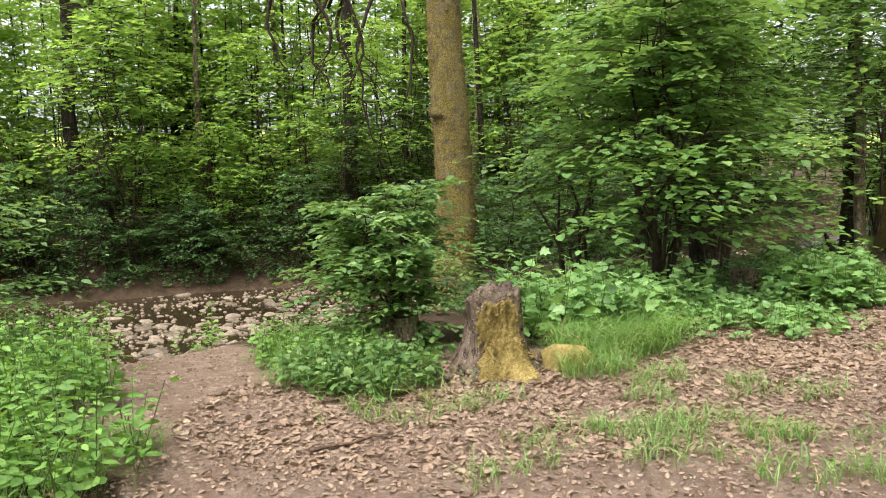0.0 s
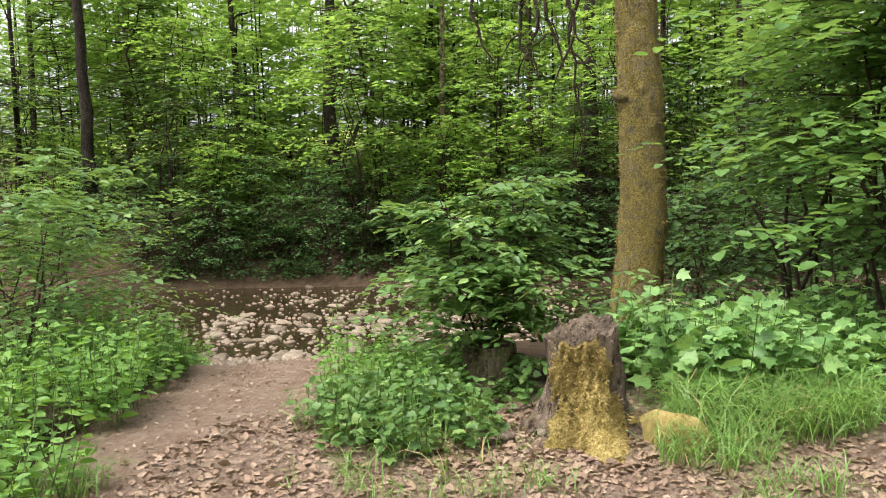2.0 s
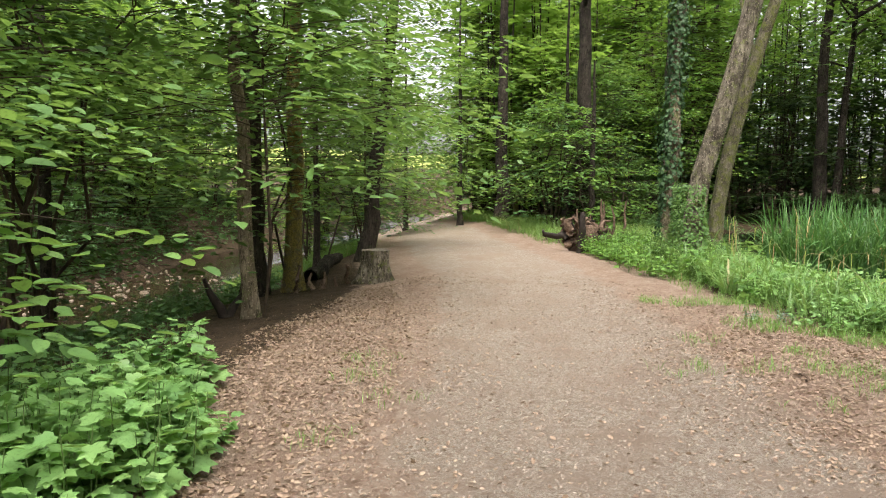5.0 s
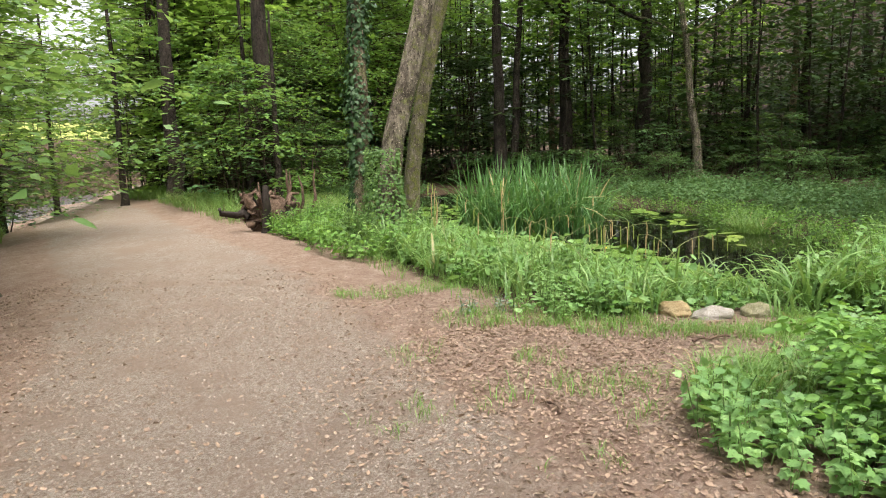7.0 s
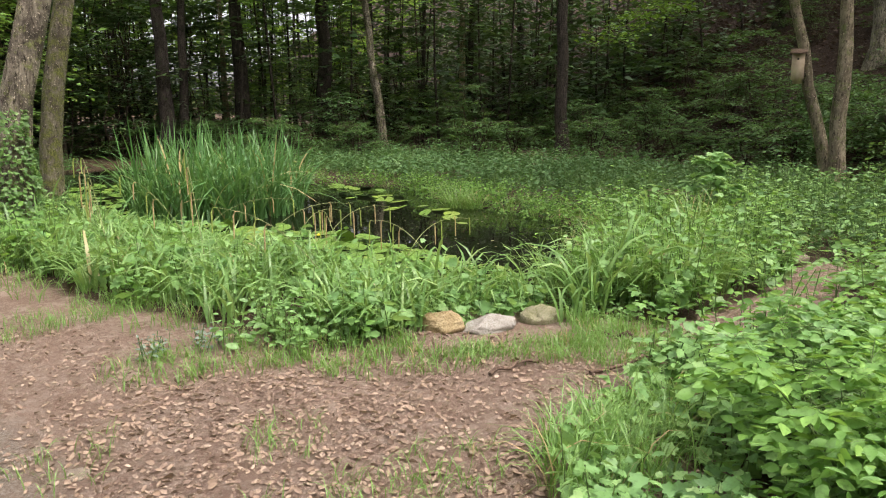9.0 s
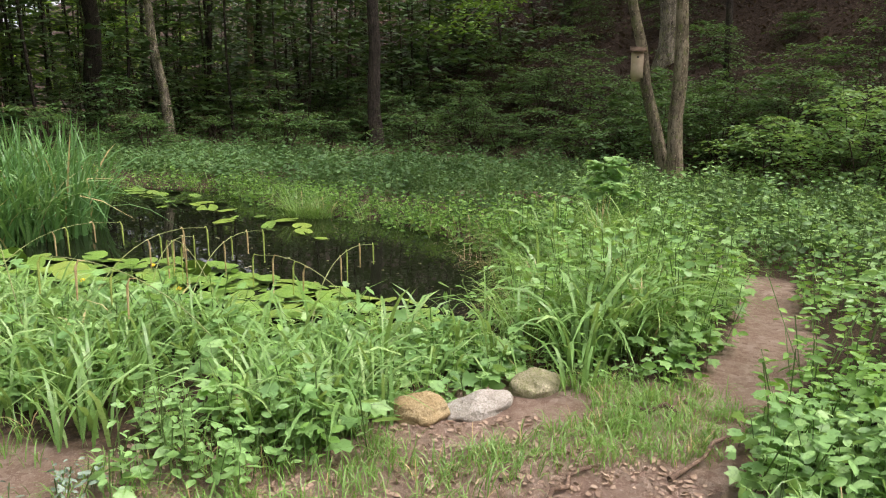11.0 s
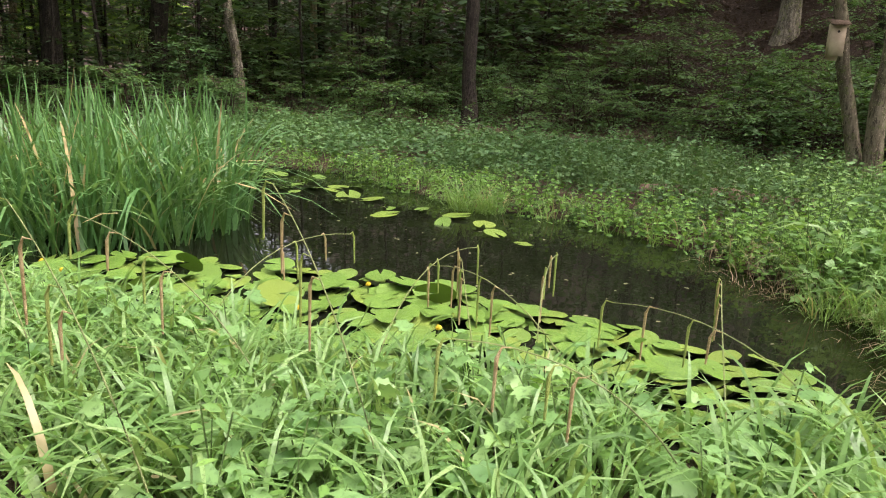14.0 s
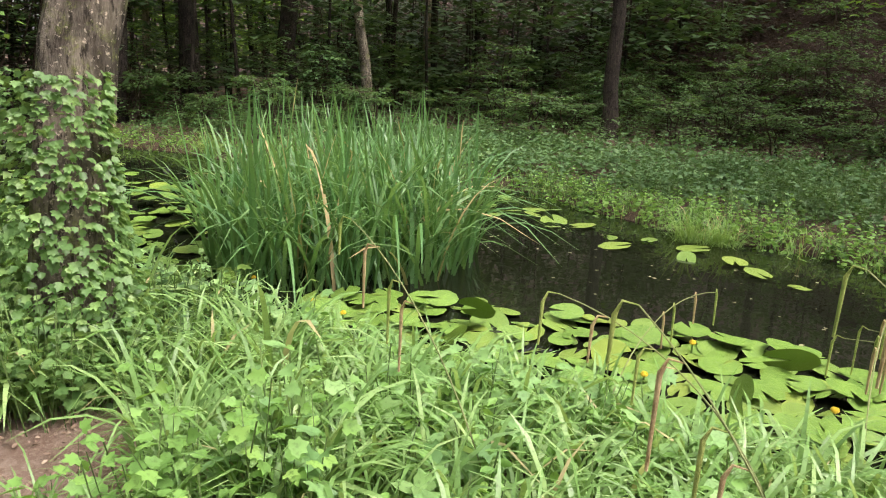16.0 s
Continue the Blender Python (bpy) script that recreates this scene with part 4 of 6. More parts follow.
for x, y, k in ((-0.18, 2.95, 14), (-0.72, 2.75, 8), (0.3, 2.2, 16), (0.62, 2.05, 22), (0.95, 2.2, 18), (1.15, 1.85, 16), (0.5, 1.7, 14), (0.95, 1.35, 16), (1.45, 1.3, 22), (1.8, 1.75, 14), (0.9, 2.75, 14), (1.15, 3.05, 16), (1.9, 2.5, 10), (-0.05, 2.1, 8), (-0.35, 1.7, 10), (1.3, 1.9, 10), (-1.0, 2.9, 10), (1.55, 2.7, 14), (-2.35, 2.6, 30), (-2.55, 2.2, 60), (-2.9, 1.9, 50)):
    grass("grass_tuft", "small tuft of green grass in the leaf litter", *blob(k, x, y, 0.24, 0.17), 0.22 if k < 30 else 0.26, 0.006, L_GRASS, (0.5, 1.1), tuft=7)
for x, y, k in ((6.65, 5.95, 10), (6.3, 5.3, 6), (7.2, 6.4, 8), (5.6, 5.2, 6), (8.5, 4.15, 8), (8.75, 3.9, 7), (9.0, 3.55, 9), (9.3, 3.2, 22), (9.5, 2.9, 18), (8.2, 3.1, 5), (9.8, 4.5, 10), (8.9, 2.9, 9), (3.3, 3.5, 12), (4.2, 4.1, 12), (9.9, 3.6, 16)):
    grass("grass_tuft", "small tuft of grass in the path gravel", *blob(k, x, y, 0.3, 0.2), 0.15, 0.005, L_GRASS, tuft=6)

x, y = np.concatenate([blob(190, 10.95, 2.5, 0.35, 1.0, 0.1), blob(160, 11.2, 3.9, 0.35, 0.9, 0.5), blob(120, 12.2, 5.3, 0.35, 0.9, 0.6), blob(60, 10.9, 1.6, 0.25, 0.5, 0.5)], 1)
away = (np.abs(x - 11.3) > 0.27) | (np.abs(y - 2.36) > 0.5)
x, y = x[away], y[away]
grass("short_grass", "short trodden grass at the pond edge of the path", x, y, 0.16, 0.006, L_GRASS, tuft=7)

x, y = np.concatenate([blob(190, 11.2, 2.3, 0.4, 0.75), blob(200, 11.0, 1.7, 0.5, 0.5)], 1)
away = (np.abs(x - 11.3) > 0.3) | (np.abs(y - 2.36) > 0.5)
x, y = x[away], y[away]
grass("short_grass", "very short grass round the three stones", x, y, 0.11, 0.006, L_GRASS, tuft=8)
herbs("corner_herbs", "low leaves between stones and water", *blob(260, 12.2, 2.55, 0.75, 0.7), 0.16, 0.095, LOBED, L_RASP, 5)
herbs("corner_herbs", "low leaves round the three stones", *np.concatenate([blob(70, 11.82, 2.2, 0.2, 0.8), blob(60, 11.6, 1.55, 0.35, 0.3)], 1), 0.17, 0.06, OVATE, L_RASP, 5)

# dead leaves lying about
x, y = np.concatenate([blob(5200, 0.3, 3.0, 2.4, 1.3), blob(4200, 3.3, 4.1, 1.7, 0.95, 0.5), blob(1500, -0.2, 3.6, 0.9, 0.5), blob(2600, 7.5, 5.5, 6.0, 2.6, 0.75), blob(1400, 9.6, 3.4, 2.2, 1.4), blob(1000, 8.2, 7.6, 2.4, 0.6, 0.72), blob(420, 14.75, 7.05, 0.5, 0.45)], 1)
n = len(x)
size = (0.022 + 0.05 * rng.uniform(0, 1, n) ** 1.5) * np.where(x > 5, 0.5, 1.0)
pos = on_land(x, y, 0.006)
tagged(new("dead_leaves", mesh_from("dead_leaves", [leaves(CURLED, pos, circle(n) + rng.normal(size=(n, 3)) * [0, 0, 0.2], np.array([0, 0, 1.0]) + rng.normal(size=(n, 3)) * 0.55, size)], L_DEAD)),
       "curled brown dead leaves lying on the ground", "leaf litter", kind="stuff")
x, y = np.concatenate([blob(24000, 8.0, 5.0, 6.5, 2.9, 0.75), blob(9000, 9.3, 3.3, 2.6, 1.6), blob(7000, 7.2, 6.9, 4.2, 0.7, 0.72), blob(2600, 2.2, 2.4, 3.4, 1.8, 0.3), blob(9000, 0.0, 1.7, 3.2, 1.5, 0.2), blob(1500, -2.2, 4.4, 0.7, 2.6, 0.3)], 1)
ok = (line_gap(x, y, CORE) > 1.15 + 0.5 * rng.normal(size=len(x))) | (rng.uniform(size=len(x)) < 0.12)
x, y = x[ok], y[ok]
n = len(x)
tagged(new("path_litter", mesh_from("path_litter", [leaves(CURLED, on_land(x, y, 0.004), circle(n) + rng.normal(size=(n, 3)) * [0, 0, 0.25], np.array([0, 0, 1.0]) + rng.normal(size=(n, 3)) * 0.5, rng.uniform(0.014, 0.045, n))], L_DEAD)),
       "small brown leaf scraps strewn over the path", "leaf litter", kind="stuff")
x, y = np.concatenate([blob(9000, 7.0, 4.4, 5.0, 1.6, 0.75), blob(900, 2, 1.5, 2, 1.2, 0.6), blob(1500, 15, 11, 4, 1.5, 0.8)], 1)
n = len(x)
tagged(new("path_gravel", mesh_from("path_gravel", [leaves((np.array([(-0.5, -0.4, -0.2), (0.5, -0.35, -0.2), (0.4, 0.45, -0.2), (-0.45, 0.4, -0.2), (0, 0, 0.35)]), np.array([(0, 1, 4), (1, 2, 4), (2, 3, 4), (3, 0, 4)])),
       on_land(x, y, 0.004), circle(n), np.array([0, 0, 1.0]) + rng.normal(size=(n, 3)) * 0.2, rng.uniform(0.006, 0.016, n))], PATHSTONE)), "small pale gravel stones on the path", "gravel", kind="stuff")
for x, y, a, ln in ((8.73, 3.28, 20, 0.2), (10.5, 2.55, -70, 0.35), (10.45, 2.0, -75, 0.6), (10.9, 1.55, 40, 0.3), (-1.3, 2.35, 10, 0.6)):
    ob = tagged(new("fallen_stick", mesh_from("fallen_stick", tube(bent((0, 0, 0), (ln, 0.04, 0), 6, 0.02, 0.012), np.linspace(0.014, 0.008, 6), 6, 0.1), DEADWOOD)), "short dead stick lying on the path", "stick")
    ob.matrix_basis = at_place(x, y, a, 1, 0.015)
ob = tagged(new("flat_stone", stone_mesh("flat_stone", STONE, 0.22, 8)), "flat white stone lying in the path", "stone")
ob.matrix_basis = at_place(9.7, 4.42, 15, 0.12, 0.0)
for x, y, sc in ((-0.28, 3.62, 0.11), (-0.08, 3.72, 0.09)):
    ob = tagged(new("small_stone", stone_mesh("small_stone", STONE, 0.7, 4)), "small grey stone beside the stump", "stone")
    ob.matrix_basis = at_place(x, y, 50, sc, 0.03)

# slope leaves, with the shade of the wood in their colour
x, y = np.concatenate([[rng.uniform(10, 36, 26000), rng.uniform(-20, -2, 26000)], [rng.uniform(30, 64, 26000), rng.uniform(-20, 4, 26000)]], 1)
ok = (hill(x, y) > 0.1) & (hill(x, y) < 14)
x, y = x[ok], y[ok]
tagged(new("slope_litter", mesh_from("slope_litter", [leaves(CURLED, on_land(x, y, 0.01), circle(len(x)) + rng.normal(size=(len(x), 3)) * [0, 0, 0.4], np.array([0, 0, 1.0]) + rng.normal(size=(len(x), 3)) * 0.6, rng.uniform(0.06, 0.16, len(x)) * np.where(x > 34, 1.6, 1.0))], L_SLOPE_SHADE)), "reddish brown dead leaves covering the wooded slope, toned dark for its shade", "leaf litter", kind="stuff")

# stones of the stream bed
kinds = [stone_mesh("stone", STONE if i < 4 else STONE_WET_SHADE, 0.4 + 0.05 * (i % 4), i + 1) for i in range(7)]
for i in range(300):
    x = rng.uniform(-7.5, -0.5) if i < 225 else rng.uniform(0, 13)
    lo, hi = np.interp(x, NEAR_X, NEAR_Y), np.interp(x, FAR_X, FAR_Y)
    y = rng.uniform(lo - 0.5, hi) if i % 4 == 0 else (rng.normal(lo + 2.6 + 0.5 * math.sin(x), 0.8) if i % 4 == 1 else rng.uniform(lo - 0.5, lo + 4.2))
    sc = rng.uniform(0.13, 0.34) * (1.4 if i % 9 == 0 else 1)
    # past x = 0 only dark stones: the trees' shade in their colour
    ob = tagged(new("stream_stone", kinds[rng.integers(7) if i < 225 else rng.integers(4, 7)]), "rounded pale stone lying in the shallow stream", "stone", "stones of the stream bed")
    z = max(float(land(x, y)) + 0.02, -1.58)
    ob.matrix_basis = pose(x, y, z + 0.03 * sc, rng.uniform(-12, 12), rng.uniform(-12, 12), rng.uniform(0, 360)) @ Matrix.Diagonal((sc * rng.uniform(0.8, 1.5), sc, sc * rng.uniform(0.7, 1.1), 1))
n = 3200
x = np.concatenate([rng.uniform(-11, 16, 1600), rng.uniform(-8, 0, 1600)])
y = np.interp(x, NEAR_X, NEAR_Y) + np.concatenate([rng.uniform(-2.4, 7.8, 1600), rng.normal(-0.4, 0.8, 700), rng.normal(2.6, 0.9, 600), rng.normal(6.4, 0.7, 300)])
z = np.maximum(land(x, y), -1.575)
PEB = (np.array([(-0.5, -0.4, -0.25), (0.5, -0.3, -0.25), (0.45, 0.4, -0.25), (-0.4, 0.45, -0.25), (-0.25, -0.2, 0.25), (0.3, -0.15, 0.3), (0.2, 0.25, 0.26), (-0.2, 0.2, 0.3)]),
       np.array([(0, 1, 5, 4), (1, 2, 6, 5), (2, 3, 7, 6), (3, 0, 4, 7), (4, 5, 6, 7)]))
tagged(new("stream_pebbles", mesh_from("stream_pebbles", [leaves(PEB, np.stack([x, y, z + 0.015], -1), circle(n), np.array([0, 0, 1.0]) + rng.normal(size=(n, 3)) * 0.25, rng.uniform(0.03, 0.12, n))], PEBBLE, True)), "smaller pebbles of the stream bed", "pebbles", kind="stuff")

# ---- trees along the path ----
def tree(name, label, x, y, h, r, bark, turn=0.0, **more):
    return trunk_parts(thing(name, label, "tree", m=at_place(x, y, turn)), h, r, bark, **more)


def leafy(name, label, x, y, h, r, bark, lean, nb, reach, low, leaf_mat=L_HAZEL, leaf=0.165, shape=RHOMB):
    """A tree whose layered boughs hang low over the path."""
    ob = tree(name, label, x, y, h, r, bark, lean=lean, limbs=0, flare=1.7)
    return shrub_parts(ob, h * 0.9, reach, 1, nb, 6, 6, leaf, shape, leaf_mat, lite=shape is RHOMB, low=low, thick=0.022, flat=0.3, rise=0.12, lean=(lean[0] * h, lean[1] * h))


leafy("young_tree", "slender brown tree at the path edge above the stream", 8.05, 9.35, 8, 0.095, BARK_BROWN, (-0.03, 0.02), 120, 2.8, 0.26, shape=OVATE)
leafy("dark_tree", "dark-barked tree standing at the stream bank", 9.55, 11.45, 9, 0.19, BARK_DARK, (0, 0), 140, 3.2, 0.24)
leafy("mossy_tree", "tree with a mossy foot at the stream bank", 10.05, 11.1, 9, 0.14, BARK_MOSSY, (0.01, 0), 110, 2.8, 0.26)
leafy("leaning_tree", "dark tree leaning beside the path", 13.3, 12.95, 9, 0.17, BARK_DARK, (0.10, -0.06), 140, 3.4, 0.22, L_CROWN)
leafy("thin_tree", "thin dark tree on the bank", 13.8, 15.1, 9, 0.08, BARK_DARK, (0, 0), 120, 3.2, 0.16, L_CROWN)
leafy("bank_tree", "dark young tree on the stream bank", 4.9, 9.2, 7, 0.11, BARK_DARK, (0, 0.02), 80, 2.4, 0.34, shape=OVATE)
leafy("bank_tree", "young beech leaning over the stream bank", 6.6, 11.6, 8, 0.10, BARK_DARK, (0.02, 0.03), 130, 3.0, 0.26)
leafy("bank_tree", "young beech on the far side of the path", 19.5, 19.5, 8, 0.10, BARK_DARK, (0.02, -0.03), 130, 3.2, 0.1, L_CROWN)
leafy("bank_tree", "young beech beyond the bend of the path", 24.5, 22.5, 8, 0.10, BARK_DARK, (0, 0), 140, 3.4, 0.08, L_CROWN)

fork = thing("snag", "forked black dead branch stuck in the bank", "dead wood", m=at_place(7.95, 9.75, 0))
part("branch", tube([(0.0, 0, -0.1), (-0.05, 0, 0.1), (-0.18, 0.05, 0.32), (-0.24, 0.08, 0.5)], [0.06, 0.07, 0.05, 0.03], 8, 0.1), BLACKWOOD, fork)
part("branch", tube([(0.0, 0, -0.05), (0.12, 0, 0.12), (0.25, -0.03, 0.3)], [0.06, 0.055, 0.03], 8, 0.1), BLACKWOOD, fork)
cut = thing("path_stump", "grey sawn tree stump with moss at the path edge", "tree stump", m=at_place(11.05, 10.3, 10))
stump(cut, 0.52, 0.21, CUTWOOD, BARK_GREY, 5)
roots = thing("broken_wood", "splintered dead wood and roots beside the stump", "dead wood", m=at_place(10.45, 10.75))
for i in range(6):
    a = rng.uniform(-0.5, 0.5)
    part("splinter", tube(bent((0.25 * i - 0.6, 0.1 * a, -0.05), (0.25 * i - 0.6 + 0.3 * a, a * 0.3, rng.uniform(0.15, 0.45)), 5, 0, 0.02), np.linspace(0.055, 0.02, 5), 6, 0.15), DEADWOOD, roots)
log_ = tagged(new("fallen_log", mesh_from("fallen_log", tube(bent((0, 0, 0), (2.6, 0.9, 0.05), 8, 0.03, 0.03), np.linspace(0.14, 0.11, 8), 9, 0.06), BARK_DARK, True)), "dark fallen log on the bank behind the stump", "log")
log_.matrix_basis = at_place(10.6, 11.4, 20, 1, 0.1)

# the uprooted root plate
rp = thing("root_plate", "uprooted tree root with broken dark brown splinters", "dead wood", m=at_place(17.0, 10.05, -35, 1.2))
o = part("root_core", stone_mesh("root_core", DEADWOOD, 0.9, 11, 3), None, rp)
o.matrix_basis = pose(0.1, 0.1, 0.2) @ Matrix.Diagonal((0.8, 0.35, 0.75, 1))
for i in range(30):
    a = rng.uniform(-0.15, np.pi + 0.15)
    o = np.array([rng.uniform(-0.3, 0.4), rng.uniform(-0.1, 0.15), rng.uniform(0.1, 0.45)])
    e = o + np.array([math.cos(a) * rng.uniform(0.2, 0.55), rng.uniform(-0.2, 0.2), 0.08 + math.sin(a) * rng.uniform(0.1, 0.45)])
    w = rng.uniform(0.025, 0.075)
    part("root", tube(bent(o, e, 6, rng.uniform(-0.06, 0.06), 0.04), np.linspace(w, w * 0.3, 6), 7, 0.2), DEADWOOD if i % 4 else BLACKWOOD, rp)
part("root", tube(bent((-0.12, -0.25, -0.05), (-0.08, -0.27, 0.72), 6, 0, 0.02), np.linspace(0.085, 0.05, 6), 8, 0.12), BLACKWOOD, rp)
for i in range(5):
    x0 = 0.45 + 0.12 * i
    part("splinter", tube(bent((x0, 0.25, 0), (x0 + rng.uniform(-0.1, 0.15), 0.25, rng.uniform(0.6, 1.0)), 5, 0, 0.03), np.linspace(0.04, 0.01, 5), 6, 0.2), DEADWOOD, rp)
snag = thing("snapped_trunk", "pale snapped dead trunk standing in the grass", "dead wood", m=at_place(32.3, 22.5))
part("trunk", tube(bent((0, 0, -0.2), (0.1, 0, 1.7), 7, 0, 0.02), np.linspace(0.2, 0.17, 7), 9, 0.06), PALEWOOD, snag)

# the leaning pair, ivy at its foot
pair = thing("leaning_maple", "grey furrowed leaning trunk with ivy round its foot", "tree", m=pose(15.8, 7.0, 0.0))
part("trunk", tube(np.array([(-0.02, 0.1, -0.2), (-0.02, 0.08, 0.2), (0.0, 0.03, 0.9), (0.08, -0.03, 1.6), (0.23, -0.23, 2.5), (0.37, -0.44, 3.4), (0.52, -0.66, 4.6), (0.7, -0.95, 6.5), (0.8, -1.2, 9)]), [0.26, 0.21, 0.18, 0.172, 0.168, 0.165, 0.15, 0.12, 0.06], 20, 0.03), BARK_GREY, pair, smooth=True)
pair_trunk = pair.children[0]
pair2 = thing("mossy_maple", "thinner leaning trunk with green moss behind the grey one", "tree", m=pose(17.5, 7.27, 0.0))
part("trunk", tube(np.array([(0.0, 0.05, -0.2), (0.0, 0.03, 0.3), (0.02, 0.0, 1.0), (0.08, -0.1, 1.8), (0.16, -0.25, 2.6), (0.26, -0.45, 3.6), (0.6, -0.9, 5.5), (0.9, -1.4, 8)]), [0.21, 0.16, 0.145, 0.14, 0.135, 0.125, 0.10, 0.05], 16, 0.03), BARK_OLIVE, pair2, smooth=True)
part("limb", tube(bent((0.3, -0.5, 3.9), (1.6, 0.6, 6.2), 6, 0.2, 0.05), np.linspace(0.06, 0.015, 6), 6), BARK_OLIVE, pair2)
n = 2800
a, z = rng.uniform(0, 2 * np.pi, n), rng.uniform(0, 1, n) ** 1.2 * 1.45
rr = 0.24 + 0.34 * np.exp(-z / 0.5) * rng.uniform(0.3, 1, n)
pos = np.stack([rr * np.cos(a) - 0.12, rr * np.sin(a) + 0.1, z + 0.03], -1)
part("ivy", [leaves(LOBED, pos, np.stack([np.cos(a), np.sin(a), -0.7 + 0 * a], -1) + rng.normal(size=pos.shape) * 0.5, np.stack([np.cos(a), np.sin(a), 0.9 + 0 * a], -1) + rng.normal(size=pos.shape) * 0.4, rng.uniform(0.03, 0.058, n))], L_BUSH, pair_trunk, "green ivy round the foot")
herbs("bank_herbs", "mixed ivy and herbs round the leaning trunk", *blob(420, 15.55, 7.3, 0.6, 0.45, 0.6), 0.5, 0.06, LOBED, L_BUSH, 7)
herbs("bank_herbs", "mixed herbs round the leaning trunk", *blob(260, 15.9, 6.75, 0.6, 0.5, 0.6), 0.45, 0.08, OVATE, L_SHORE_SHADE, 7)
ivy = thing("ivy_tree", "slim trunk thickly clad in dark ivy", "tree", m=at_place(16.6, 7.95))
part("trunk", tube(bent((0, 0, -0.2), (0.25, -0.2, 9), 10, 0, 0.05), np.linspace(0.13, 0.06, 10), 10, 0.05), BARK_BROWN, ivy, smooth=True)
n = 3800
a, z = rng.uniform(0, 2 * np.pi, n), rng.uniform(0.1, 7.5, n)
rr = 0.12 + np.abs(rng.normal(size=n)) * 0.06 * (1.2 + 0.8 * np.sin(2.3 * z + a))
pos = np.stack([rr * np.cos(a) + 0.028 * z, rr * np.sin(a) - 0.022 * z, z], -1)
part("ivy", [leaves(LOBED, pos, np.stack([np.cos(a) * 0.4, np.sin(a) * 0.4, -1 + 0 * a], -1) + rng.normal(size=pos.shape) * 0.4, np.stack([np.cos(a), np.sin(a), 0.5 + 0 * a], -1) + rng.normal(size=pos.shape) * 0.3, rng.uniform(0.045, 0.085, n))], L_IVY, ivy)

# the two trees with the nest box
# wide crowns added above the view to throw shade on the far shore
bird = tree("nest_box_tree", "slim brown trunk at the foot of the slope", 17.82, -4.62, 8, 0.135, BARK_BROWN, lean=(0.012, 0.012), limbs=7, crown_z=5.8, crown_r=4.6, n=2200, leaf=0.21)
bird2 = tree("nest_box_tree", "slim leaning trunk carrying a wooden nest box", 18.07, -4.73, 8, 0.11, BARK_BROWN, lean=(0.14, 0.20), limbs=4, crown_z=5.8, crown_r=3.6, n=1800, leaf=0.21)
box = thing("nest_box", "weathered grey-brown wooden nest box on a trunk", "bird house", m=pose(18.36, -4.16, 1.86, 0, 0, 55))


def slab(w, d, h, x=0.0, y=0.0, z=0.0):
    v = np.array([(i * w / 2, j * d / 2, k * h / 2) for i in (-1, 1) for j in (-1, 1) for k in (-1, 1)]) + [x, y, z]
    return [(v, [(0, 1, 3, 2), (4, 6, 7, 5), (0, 4, 5, 1), (2, 3, 7, 6), (0, 2, 6, 4), (1, 5, 7, 3)])]


box_front = part("front", slab(0.19, 0.02, 0.44, 0, 0.085, 0.2), BOXWOOD, box)
part("side", slab(0.02, 0.15, 0.44, -0.085, 0, 0.2), BOXWOOD, box)
part("side", slab(0.02, 0.15, 0.44, 0.085, 0, 0.2), BOXWOOD, box)
part("back", slab(0.15, 0.02, 0.56, 0, -0.085, 0.2), BOXWOOD, box)
part("floor_board", slab(0.15, 0.15, 0.02, 0, 0, 0.0), BOXWOOD, box)
rf = part("roof", slab(0.25, 0.30, 0.02), DEADWOOD, box, "sloping dark roof board")
rf.matrix_basis = pose(0, 0.05, 0.44, -16, 0, 0)
# black disc on the front board, painted darkness of the entrance hole
part("entrance_hole", tube([(0, 0.094, 0.31), (0, 0.099, 0.31)], [0.017, 0.017], 14), BLACKWOOD, box_front)
bough = thing("hanging_bough", "long thin beech bough with bright leaves reaching over the pond bank", "branch", m=pose(19.53, -1.75, 2.57))
tipy = bent((3.4, -2.6, 1.0), (-0.9, 0.7, -0.1), 12, 0.25, 0.03)
part("branch", tube(tipy, np.linspace(0.035, 0.006, 12), 6, 0.05), TWIG, bough)
P = tipy[rng.integers(3, 12, 90)] + rng.normal(size=(90, 3)) * [0.25, 0.25, 0.06]
pos = np.repeat(P, 7, 0) + rng.normal(size=(630, 3)) * [0.13, 0.13, 0.03]
part("foliage", [leaves(OVATE, pos, circle(630) + [0, 0, -0.2], np.array([0, 0, 1.0]) + rng.normal(size=(630, 3)) * 0.3, rng.uniform(0.06, 0.11, 630))], L_HORN, bough)

# ---- the pond ----
def sedge_blades(n, length, width, droop, r=0.14):
    """The single arching leaves of one tussock."""
    out = []
    for i in range(n):
        a = circle(1)
        v = blades(a * r * math.sqrt(rng.uniform()), a + rng.normal(size=(1, 3)) * [0.55, 0.55, 0], length * rng.uniform(0.45, 1.12, 1), width * rng.uniform(0.7, 1.3, 1), rng.uniform(*droop, 1), 6)
        out.append(mesh_from("blade", [v], L_SEDGE_BLADE))
    return out


def fine_blades(n, length, width, droop, r=0.14):
    a = circle(n)
    v = blades(a * (r * np.sqrt(rng.uniform(0, 1, n)))[:, None], a + rng.normal(size=(n, 3)) * 0.5 * [1, 1, 0], length * rng.uniform(0.45, 1.1, n), width * rng.uniform(0.7, 1.25, n), rng.uniform(*droop, n), 6)
    return mesh_from("blade_mass", [v], L_GRASS)


